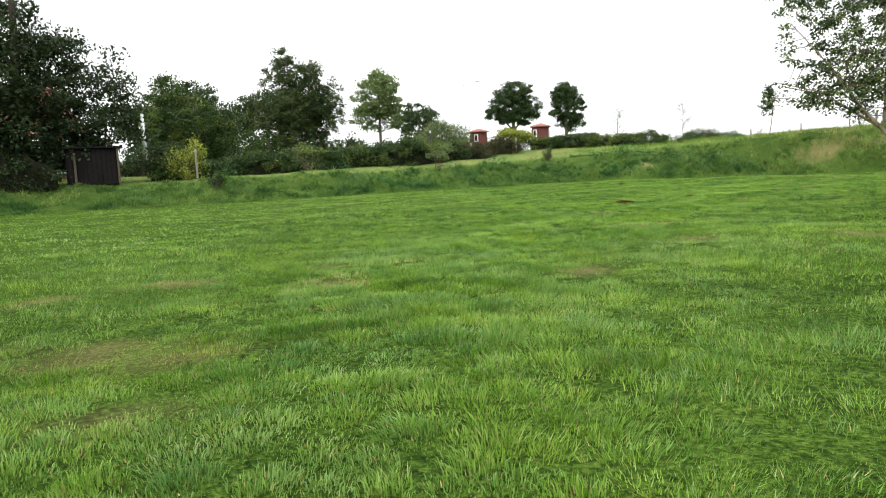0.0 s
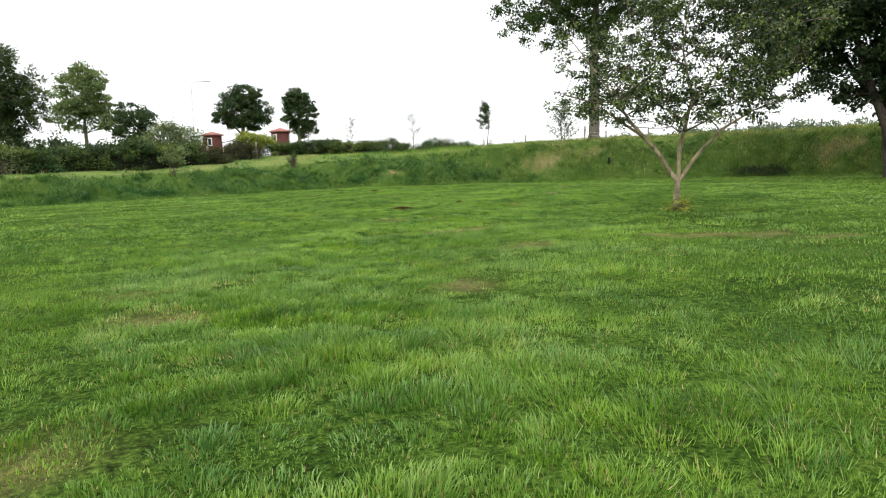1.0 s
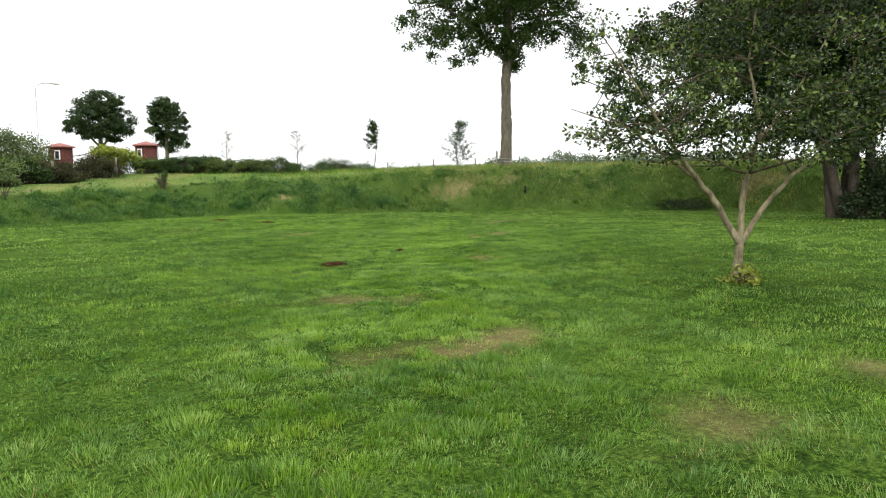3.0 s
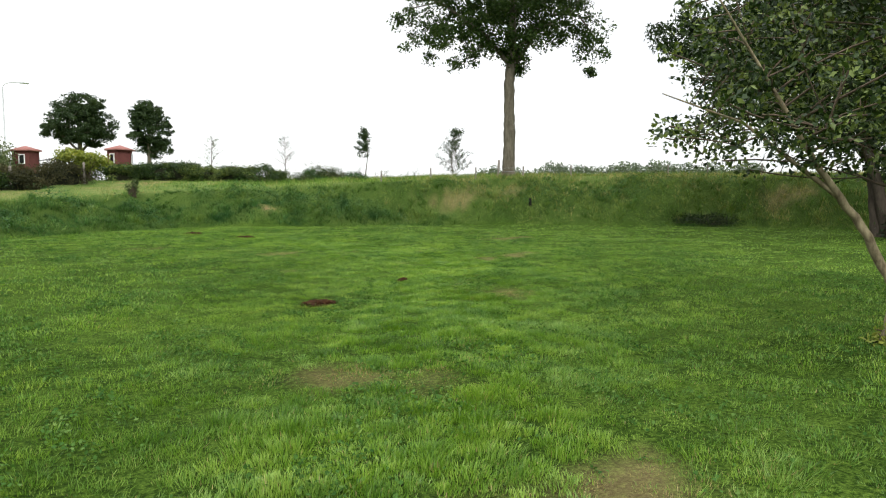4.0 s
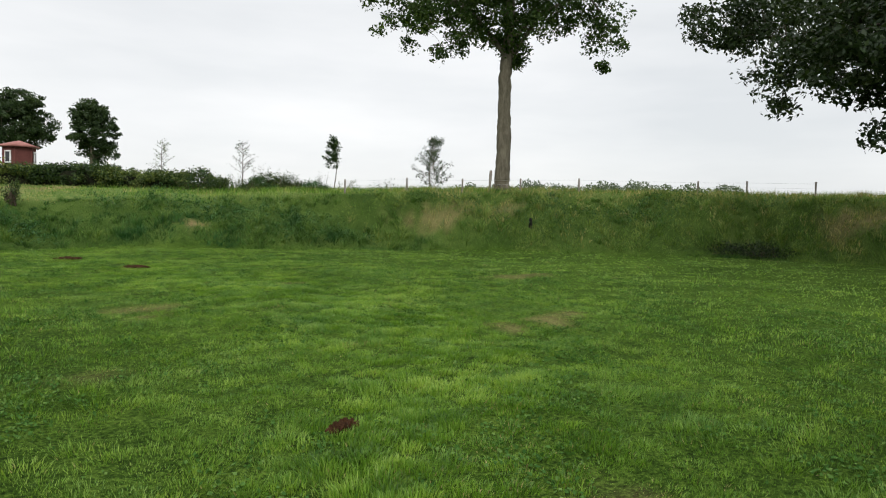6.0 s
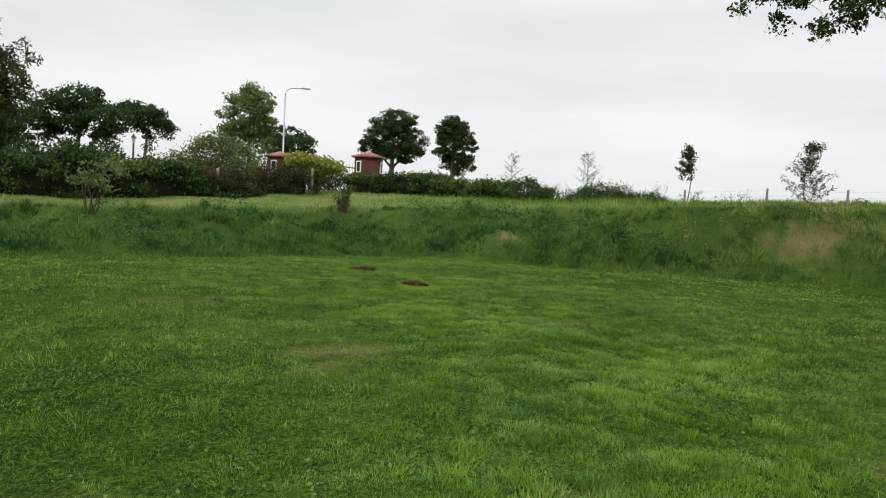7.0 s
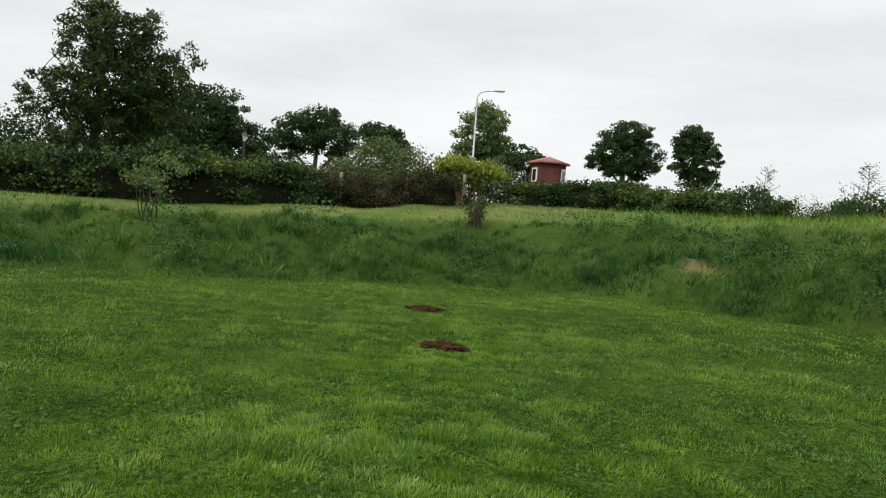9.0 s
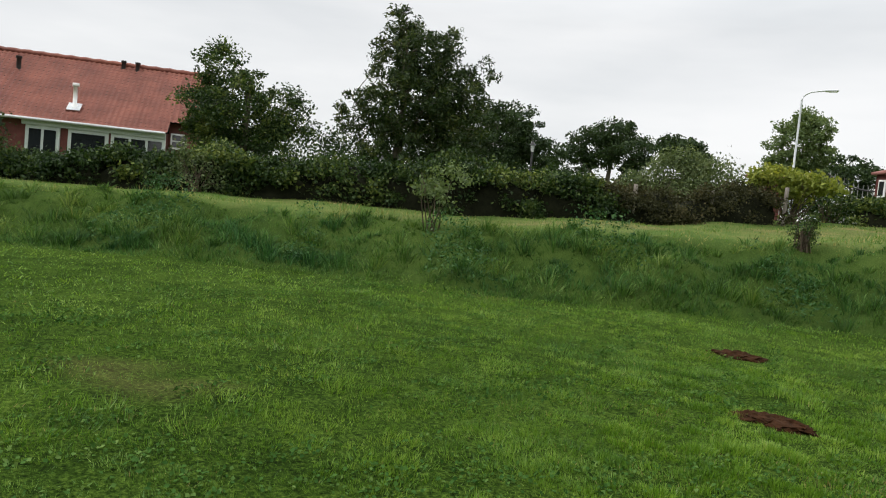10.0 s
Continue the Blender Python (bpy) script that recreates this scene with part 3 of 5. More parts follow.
def lawn_grass():
    """The mown lawn: leaning tufts of unequal height and green with thin gaps between, densest along the middle of the meadow."""
    rng = np.random.RandomState(41)
    P = rng.uniform((-16, 0.8), (34, 40), (3000000, 2))
    P = P[rng.uniform(size=len(P)) < np.minimum(1.0, (3.2 / np.maximum(line_distance(P, LAWN_LINE), 0.1)) ** 1.75)]
    long_way = np.concatenate([[0], np.cumsum(np.hypot(*np.diff(LAWN_LINE, axis=0).T))])
    u = rng.uniform(0, long_way[-1], 850000)
    close = np.stack([np.interp(u, long_way, LAWN_LINE[:, k]) for k in (0, 1)], 1) + rng.normal(size=(len(u), 2)) * 1.35
    P = np.concatenate([P, close])
    P = P[(P[:, 0] > -0.66 * (P[:, 1] + 0.4) - 0.4) & (P[:, 1] > 0.48 * P[:, 0] + 0.9) & (P[:, 1] > 0.8)]
    P = P[toe_distance(P) < 0.15]
    near, way, own = tufts_at(P, 0.20, 71)
    near2, way2, own2 = tufts_at(P, 0.62, 72)
    patch = 0.55 * waves(P, 0.9, 22) + 0.5 * waves(P, 2.6, 21)
    lush = np.clip(0.5 + 0.4 * patch + 0.95 * (own[:, 0] - 0.5) + 0.8 * np.where(own2[:, 0] > 0.72, 1 - near2, 0), 0.0, 1.5)
    dry = spot_amount(P)
    bare = np.clip(waves(P, 1.7, 28) + 0.5 * waves(P, 0.5, 29) - 0.55, 0, 1)
    thin = 1.4 * np.clip(near - 0.42, 0, 1) + 0.9 * np.clip(0.45 - lush, 0, 1) + 0.35 * dry + 0.25 * bare
    ok = rng.uniform(size=len(P)) > thin
    P, near, way, own, way2, own2, lush, dry, bare = (v[ok] for v in (P, near, way, own, way2, own2, lush, dry, bare))
    n = len(P)
    d = line_distance(P, LAWN_LINE)
    straw = rng.uniform(size=n) < np.maximum(0.8 * dry, np.interp(P[:, 1], [6, 14], [0.09, 0.02]) + np.interp(P[:, 1], [6, 14], [0.3, 0.2]) * bare)
    roots = np.column_stack([P, ground(P) - 0.005])
    far = np.maximum(1.0, d / 2.6)
    long = np.interp(P[:, 1] + 0.4 * P[:, 0], [7, 13], [1.25, 1.1])
    h = (0.018 + 0.040 * lush * np.clip(1.15 - 0.55 * near, 0.3, 1)) * long * rng.uniform(0.55, 1.25, n) * np.where(dry > 0.3, 0.55, 1)
    h = np.where(straw, 0.7 * h, h) * np.interp(d, [4, 10], [1, 0.75])
    w = np.minimum(0.0047 * rng.uniform(0.6, 1.4, n) * far**1.1, 0.028)
    a = 2.5 * waves(P, 1.6, 23) + 1.5 * waves(P, 5.0, 24)
    comb = 0.2 * np.stack([np.cos(a), np.sin(a)], 1) + 0.5 * way + 0.12 * way2
    comb = np.column_stack([comb, -0.2 * np.hypot(comb[:, 0], comb[:, 1])])
    # tone rises away from the line: grazing-view brightness painted into the blades
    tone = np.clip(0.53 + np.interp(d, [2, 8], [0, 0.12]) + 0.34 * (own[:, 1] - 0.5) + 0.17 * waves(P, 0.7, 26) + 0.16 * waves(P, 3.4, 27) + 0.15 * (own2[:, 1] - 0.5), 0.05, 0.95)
    chill = np.clip(np.interp(P[:, 1] + 0.4 * P[:, 0], [6, 14, 22], [0.36, 0.1, 0.0]) + 0.3 * waves(P, 2.1, 30) + 0.5 * (own[:, 2] - 0.5), 0, 1)
    tone = np.where(straw, rng.uniform(size=n), tone)
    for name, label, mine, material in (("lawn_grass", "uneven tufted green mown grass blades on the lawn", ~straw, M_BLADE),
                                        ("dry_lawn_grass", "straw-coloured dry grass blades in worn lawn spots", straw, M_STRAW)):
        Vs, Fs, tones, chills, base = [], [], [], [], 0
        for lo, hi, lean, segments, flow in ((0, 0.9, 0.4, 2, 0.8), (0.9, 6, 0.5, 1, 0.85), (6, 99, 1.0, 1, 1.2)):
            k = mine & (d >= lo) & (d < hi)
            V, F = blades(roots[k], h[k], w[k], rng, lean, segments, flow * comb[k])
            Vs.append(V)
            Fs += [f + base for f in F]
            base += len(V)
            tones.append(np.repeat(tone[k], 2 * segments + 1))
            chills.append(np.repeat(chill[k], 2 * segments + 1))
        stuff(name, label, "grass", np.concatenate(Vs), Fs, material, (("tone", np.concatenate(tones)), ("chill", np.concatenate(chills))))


lawn_grass()


def lawn_weeds():
    """Clover, daisy and plantain leaves in flat patches between the grass."""
    rng = np.random.RandomState(44)
    P = rng.uniform((-8, 2), (18, 34), (650000, 2))
    P = P[(P[:, 0] > -0.66 * (P[:, 1] + 0.4) - 0.4) & (P[:, 1] > 0.48 * P[:, 0] + 0.9)]
    d = line_distance(P, LAWN_LINE)
    patch = 0.9 * waves(P, 1.9, 61) + 0.9 * waves(P, 0.42, 62)
    ok = (patch + 0.3 * rng.normal(size=len(P)) > 0.6) & (d < 7) & (P[:, 1] > 9.5 + 1.5 * rng.uniform(size=len(P))) & (toe_distance(P) < -0.3) & (spot_amount(P) < 0.4)
    P, d = P[ok], d[ok]
    z = ground(P) + rng.uniform(0.008, 0.036, len(P))
    V, F = leaves(np.column_stack([P, z]), 0.028, rng, up=1.5, slim=0.8)
    stuff("lawn_weeds", "flat patches of dark clover and daisy leaves in the lawn", "weeds", V, [F], M_CLOVER)


lawn_weeds()


def tussocks(C, size, count, tall, wide, out_lean, rng, segments=2):
    """Clumps of arching blades round the centres C; also which clump each vertex belongs to."""
    k = np.repeat(np.arange(len(C)), count)
    a = rng.uniform(0, math.tau, len(k))
    out = np.stack([np.cos(a), np.sin(a)], 1) * rng.uniform(0, 1, (len(k), 1)) ** 0.7
    P = C[k] + out * 0.36 * tall * size[k][:, None]
    roots = np.column_stack([P, ground(P) - 0.02])
    h = tall * size[k] * rng.uniform(0.5, 1.2, len(k))
    w = wide * rng.uniform(0.6, 1.4, len(k))
    bend = np.column_stack([out * out_lean, -0.22 * np.hypot(*out.T)])
    V, F = blades(roots, h, w, rng, 0.3, segments, bend)
    return V, F, np.repeat(k, 2 * segments + 1)


def bank_tones(C, s, rng):
    """How light and how cool the grass of each clump is: dark wet growth on the slope, olive and yellow towards the ash tree and the crest."""
    yellow = np.interp(C[:, 0], [-8, 6, 14, 18, 24, 32], [0.08, -0.04, -0.02, 0.22, 0.34, 0.26]) + 0.06 * (s - 1.5)
    tone = np.clip(0.34 + 0.38 * waves(C, 1.5, 81) + 0.2 * waves(C, 4.5, 82) + yellow + 0.25 * (rng.uniform(size=len(C)) - 0.5), 0.03, 0.97)
    chill = np.clip(0.42 + 0.5 * waves(C, 2.0, 83) + 0.35 * waves(C, 6.0, 84) - 2.2 * np.clip(yellow, 0, 1), 0, 1)
    return tone, chill


def bank_grass():
    """Tussocky grass on the bank and short grass on the upper meadow, dry where it was mown and lush towards the field."""
    rng = np.random.RandomState(42)
    parts = []
    # the close short growth that covers the slope
    C = rng.uniform((-20, 13), (36, 45), (270000, 2))
    s = toe_distance(C)
    rich = 0.55 + 0.5 * waves(C, 1.6, 31) + 0.4 * waves(C, 4.5, 32)
    ok = (s > -0.2) & (s < np.where(C[:, 0] < 13, 2.8, 3.5)) & (rng.uniform(size=len(C)) > 0.75 * spot_amount(C)) & (rng.uniform(size=len(C)) < 0.45 + 0.5 * rich)
    C, s, rich = C[ok], s[ok], rich[ok]
    size = np.clip(0.45 + 0.5 * rich, 0.35, 1.1) * np.clip((s + 0.9) / 1.1, 0.5, 1) * np.clip(1.5 - s / 2.4, 0.3, 1) * rng.uniform(0.6, 1.3, len(C))
    parts.append((*tussocks(C, size, 5, 0.22, 0.02, 0.9, rng, 1), *bank_tones(C, s, rng)))
    # taller arching tussocks
    C = rng.uniform((-18, 14), (35, 45), (22000, 2))
    s = toe_distance(C)
    ok = (s > 0.25) & (s < 2.9) & (spot_amount(C) < 0.3) & (rng.uniform(size=len(C)) < 0.5 + 0.5 * waves(C, 2.2, 34))
    C, s = C[ok], s[ok]
    size = rng.uniform(0.5, 1.2, len(C)) * np.clip(1.4 - s / 3.4, 0.4, 1)
    parts.append((*tussocks(C, size, 34, 0.36, 0.014, 1.15, rng), *bank_tones(C, s, rng)))
    # yellowing growth towards the ash tree
    C = rng.uniform((-12, 14), (35, 45), (40000, 2))
    s = toe_distance(C)
    straw = np.interp(C[:, 0], [-8, 8, 16, 20, 30], [-0.3, -0.6, -0.5, 0.4, 0.4]) + 0.4 * waves(C, 3.2, 36) + 0.2 * (s - 1.6) + 0.5 * spot_amount(C)
    ok = (s > 0.3) & (s < 3.6) & (rng.uniform(size=len(C)) < straw)
    V, F, _ = tussocks(C[ok], rng.uniform(0.5, 1.2, ok.sum()), 7, 0.3, 0.014, 0.9, rng)
    stuff("dry_bank_grass", "long yellowing dry grass on the bank", "grass", V, F, M_DRY_BLADE)
    Vs, Fs, tones, chills, base = [], [], [], [], 0
    for V, F, k, tone, chill in parts:
        Vs.append(V)
        Fs += [f + base for f in F]
        base += len(V)
        tones.append(tone[k])
        chills.append(chill[k])
    stuff("bank_grass", "long tussocky dark green grass on the bank", "grass", np.concatenate(Vs), Fs, M_BANK_BLADE, (("tone", np.concatenate(tones)), ("chill", np.concatenate(chills))))
    P = rng.uniform((-20, 24), (44, 62), (400000, 2))
    s = toe_distance(P)
    ok = (s > 2.5) & (s < 16)
    P = P[ok]
    P = P[rng.uniform(size=len(P)) < 0.55 + 0.4 * waves(P, 2.5, 33)]
    roots = np.column_stack([P, ground(P) - 0.02])
    h = 0.16 * rng.uniform(0.4, 1.5, len(P)) * np.interp(P[:, 0], [6, 13], [0.4, 1.3])
    lush = rng.uniform(size=len(P)) < np.interp(P[:, 0], [-6, 2, 8, 13, 18, 24], [0.6, 0.55, 0.7, 1.0, 0.8, 0.45]) + 0.5 * waves(P, 2.2, 37)
    for name, label, mine, material in (("meadow_grass", "pale dry grass on the upper meadow", ~lush, M_DRY_BLADE),
                                        ("green_meadow_grass", "short fresh green grass on the upper meadow", lush, M_MEADOW_BLADE)):
        V, F = blades(roots[mine], h[mine], 0.022, rng, 0.6, 1)
        stuff(name, label, "grass", V, F, material)


bank_grass()


def bank_weeds():
    """Nettles, docks and brambles in low rounded patches on the bank."""
    rng = np.random.RandomState(43)
    P = rng.uniform((-14, 26), (33, 44), (300000, 2))
    s = toe_distance(P)
    patch = waves(P, 2.4, 51) + 0.4 * waves(P, 0.8, 52) + 0.5 * np.exp(-((P[:, 0] - 14) ** 2) / 18)
    ok = (s > 0.1) & (s < 2.5) & (patch > 0.55) & (spot_amount(P) < 0.3)
    P, patch = P[ok], patch[ok]
    z = ground(P) + 0.04 + np.clip(0.2 + 0.6 * (patch - 0.5), 0, 0.5) * rng.uniform(0, 1, len(P)) ** 0.5
    V, F = leaves(np.column_stack([P, z]), 0.07, rng, up=1.3, slim=0.5)
    stuff("bank_weeds", "patches of dark broad-leaved weeds and brambles on the bank", "weeds", V, [F], M_WEED)


bank_weeds()

# ---- molehills ----


def molehill(x, y, r, seed, label):
    """A low heap of crumbled soil with clods round its ragged edge."""
    rng = np.random.RandomState(seed)
    bm = bmesh.new()
    bmesh.ops.create_icosphere(bm, subdivisions=4, radius=1)
    for v in bm.verts:
        c = v.co.normalized()
        k = 1 + 0.4 * noise.noise(c * 2.4 + Vector((seed, 0, 0))) + 0.3 * noise.noise(c * 7 + Vector((0, seed, 0)))
        lump = 0.022 * noise.noise(c * 9) + 0.016 * noise.noise(c * 22)
        v.co = Vector((c.x * r * k, c.y * r * 0.6 * k, max(c.z, -0.2) * 0.05 * k + lump))
    for _ in range(46):
        a, q = rng.uniform(0, math.tau), rng.uniform(0.3, 1.25) * r
        s = rng.uniform(0.006, 0.022)
        bmesh.ops.create_icosphere(bm, subdivisions=1, radius=s, matrix=Matrix.Translation((q * math.cos(a), 0.62 * q * math.sin(a), 0.012 + 0.035 * max(0, 1 - q / r))) @ Matrix.Scale(rng.uniform(0.6, 1.0), 4, (0, 0, 1)))
    me = bpy.data.meshes.new("molehill")
    bm.to_mesh(me)
    bm.free()
    me.materials.append(M_SOIL)
    o = tagged(new("molehill", me), label, "molehill", "molehills on the lawn")
    o.matrix_world = pose(x, y, at_ground(x, y) + 0.008, 0, 0, rng.uniform(-20, 30))
    return o


molehill(7.7, 30.25, 0.26, 1, "fresh mound of dark red-brown soil in the lawn")
molehill(6.75, 33.0, 0.30, 2, "low dark molehill of crumbled earth by the bank")
molehill(4.3, 16.5, 0.215, 3, "fresh mound of dark red-brown soil in the lawn")
molehill(6.4, 18.0, 0.11, 4, "small dark molehill half hidden in grass")

# ---- trees ----
tree("apple_tree", "young apple tree with pale forked trunk on the lawn", 7.95, 11.45,
     [[(0, 0, 0, 0.085), (0.02, 0, 0.25, 0.058), (0.04, 0.0, 0.62, 0.056)],
      [(0.03, 0, 0.58, 0.05), (-0.3, 0.15, 1.15, 0.040), (-0.75, 0.35, 1.7, 0.030), (-1.2, 0.6, 2.5, 0.016), (-1.8, 0.8, 3.3, 0.006)],
      [(0.04, 0, 0.58, 0.046), (0.10, 0.0, 1.2, 0.038), (0.28, -0.1, 2.1, 0.026), (0.2, 0.05, 3.0, 0.016), (0.35, 0.0, 4.2, 0.007)],
      [(0.05, 0, 0.56, 0.045), (0.38, -0.12, 1.05, 0.034), (0.75, -0.3, 1.5, 0.026), (1.3, -0.55, 1.85, 0.016), (2.0, -0.9, 2.1, 0.006)],
      [(-0.5, 0.25, 1.4, 0.026), (-1.3, 0.75, 2.1, 0.014), (-2.0, 1.1, 2.35, 0.005)],
      [(0.12, 0, 1.7, 0.03), (0.7, -0.35, 2.6, 0.018), (1.2, -0.6, 3.6, 0.007)]],
     [(-1.1, 0.55, 2.15, 1.1, 1.0, 0.6), (-1.5, 0.8, 2.9, 0.6, 0.6, 0.7), (0.0, 0.1, 2.5, 1.2, 1.1, 0.9), (1.1, -0.5, 2.2, 1.2, 1.2, 0.6), (0.3, 0, 4.2, 1.3, 1.3, 1.1),
      (1.4, -0.7, 3.3, 1.3, 1.3, 1.1), (0.6, -0.2, 1.95, 1.3, 1.3, 0.4), (-0.5, 1.5, 2.05, 0.9, 0.9, 0.4), (0.1, 1.3, 2.9, 1.1, 1.1, 0.9), (0.9, -0.4, 4.6, 1.2, 1.2, 1.0)],
     700, 50, 0.064, 0.22, M_BARK_PALE, M_LEAF_APPLE, 7, sag=0.03, limb_from=1.05, twig=M_TWIG, slim=0.6, shell=0.3)

tree("ash_tree", "tall ash tree with straight grey trunk on the bank", 23.5, 36.8,
     [[(0, 0, 0, 0.40), (0.03, 0, 0.35, 0.33), (0.05, 0, 1.2, 0.30), (0.09, 0.02, 2.5, 0.30), (0.04, 0, 3.2, 0.265), (0.02, 0, 4.6, 0.262), (0.08, 0, 5.4, 0.25), (0.2, 0, 6.6, 0.22), (0.3, 0.1, 9, 0.16), (0.5, 0, 13, 0.05)],
      [(0.15, 0, 5.4, 0.12), (1.2, -0.7, 7.4, 0.08), (2.9, -1.8, 8.6, 0.04)], [(0.15, 0, 5.6, 0.13), (-1.2, 0.8, 7.4, 0.08), (-3.0, 1.9, 8.8, 0.05), (-4.4, 2.8, 8.4, 0.02)],
      [(0.25, 0, 5.8, 0.10), (1.0, 1.2, 7.6, 0.07), (1.9, 2.6, 9.0, 0.04)],
      [(0.3, 0, 6.3, 0.11), (1.6, -1.0, 8.2, 0.07), (2.9, -1.9, 8.2, 0.05), (3.6, -2.3, 7.2, 0.02)]],
     [(0.2, 0, 11.0, 5.6, 5.6, 3.4), (-1.9, 1.4, 7.0, 2.2, 2.2, 1.7), (-3.6, 2.5, 7.7, 1.6, 1.6, 1.6), (2.0, -1.3, 7.9, 1.9, 1.9, 1.4), (3.5, -2.2, 6.7, 1.0, 1.0, 1.9),
      (0.4, 1.5, 7.6, 2.0, 2.0, 1.5), (0, -1.5, 7.6, 2.0, 2.0, 1.4), (0.5, -0.1, 6.0, 0.5, 0.5, 0.7)],
     930, 70, 0.17, 0.5, M_BARK, M_LEAF_ASH, 11, group="trees on the bank", shell=0.3, flat=0.75, limb_from=5.8, hang=0.0)

tree("clump_tree", "dark many-stemmed tree clump at the lawn's edge", 25.6, 19.4,
     [[(0, 0, 0, 0.24), (-0.5, 0.3, 2.0, 0.17), (-1.3, 0.8, 4.5, 0.13), (-2.0, 1.2, 8, 0.06)],
      [(0.3, -0.2, 0, 0.23), (0.2, -0.2, 2.5, 0.17), (0.0, 0.0, 6, 0.14), (0, 0, 10, 0.05)],
      [(0.8, -0.5, 0, 0.21), (0.75, -0.5, 2.5, 0.16), (1.1, -0.7, 6, 0.12), (1.6, -1.2, 9, 0.05)],
      [(-0.2, 0.3, 0, 0.2), (-0.1, 0.6, 2.2, 0.16), (0.5, 1.4, 5.5, 0.1)],
      [(0.5, 0.2, 0, 0.22), (0.7, 0.2, 3, 0.17), (1.2, 0.6, 7, 0.08)],
      [(-0.1, 0.6, 2.4, 0.14), (0.3, 3.0, 5.2, 0.11), (0.8, 5.6, 6.8, 0.07), (1.6, 8.0, 7.6, 0.03)]],
     [(0.5, 4.2, 7.6, 2.4, 2.4, 1.9), (0.9, 6.6, 6.0, 1.5, 1.7, 1.3), (2.2, 9.0, 8.4, 2.2, 2.4, 1.3), (-0.7, 0.7, 3.4, 1.5, 1.5, 1.1), (-2.0, 1.3, 6.2, 3.0, 3.2, 2.3), (-1.6, 1.4, 4.2, 1.8, 1.8, 1.5),
      (0.2, -0.2, 7.9, 3.0, 3.0, 3.2), (1.5, -1.1, 8.6, 2.0, 2.0, 2.0), (0.2, 0.2, 4.4, 2.0, 2.0, 1.6), (-3.3, 2.6, 5.6, 1.8, 2.0, 1.2), (0.7, -0.3, 5.0, 1.4, 1.4, 1.6), (1.2, -0.8, 6.6, 1.7, 1.7, 1.8), (0.3, -0.1, 3.2, 1.1, 1.1, 1.3), (0.2, 0, 10.8, 3.4, 3.4, 2.8)],
     980, 92, 0.18, 0.7, M_BARK_DARK, M_LEAF_DARK, 13, shell=0.1, hang=0.2)


def bush(name, label, x, y, lobes, n, leaf, foliage, seed, slim=0.6, group="", category="bush", stems=6, z=None):
    """A shrub: bowed stems from one foot and leaves through its lobes."""
    rng = np.random.RandomState(seed)
    foot = thing(name, label, category, (x, y, (at_ground(x, y) if z is None else z) - 0.03), group)
    L = np.array(lobes, float)
    w = L[:, 3] * L[:, 4] * L[:, 5]
    k = rng.choice(len(L), stems * 4, p=w / w.sum())
    d = rng.normal(size=(len(k), 3))
    d /= np.linalg.norm(d, axis=1, keepdims=True)
    tips = L[k, :3] + d * L[k, 3:] * rng.uniform(0.5, 1.0, (len(k), 1))
    tips[:, 2] = np.maximum(tips[:, 2], 0.15)
    V, F = tubes([curve_between((rng.normal() * 0.08, rng.normal() * 0.08, 0), t, 0.02, 0.005, rng, 0.1) for t in tips], 4)
    tagged(child("branchwork", np_mesh("branchwork", V, [F], M_TWIG, True), foot), kind="stuff")
    m = max(20, n // 45)
    k = rng.choice(len(L), m, p=w / w.sum())
    d = rng.normal(size=(m, 3))
    d /= np.linalg.norm(d, axis=1, keepdims=True)
    C = L[k, :3] + d * L[k, 3:] * rng.uniform(0.3, 1.0, (m, 1)) ** 0.5
    j = rng.randint(0, m, n)
    P = C[j] + rng.normal(size=(n, 3)) * np.minimum(0.2 * L[k[j], 3:] ** 0.8, 0.2)
    P = P[P[:, 2] > 0.02]
    V, F = leaves(P, leaf, rng, slim=slim)
    child("leaves", np_mesh("leaves", V, [F], foliage), foot)
    return foot


bush("elder_bush", "dark leafy elder bush under the tree clump", 26.3, 18.3, [(0, 0, 1.25, 0.75, 0.75, 1.25), (0.3, -0.25, 0.9, 0.65, 0.65, 0.9)], 5000, 0.12, M_LEAF_DARK, 17)
bush("elder_bush", "dark leafy undergrowth at the foot of tree stems", 25.5, 18.8, [(0, 0, 0.4, 0.8, 0.8, 0.5), (0.5, -0.2, 0.8, 0.6, 0.6, 0.8)], 3600, 0.11, M_LEAF_DARK, 18)

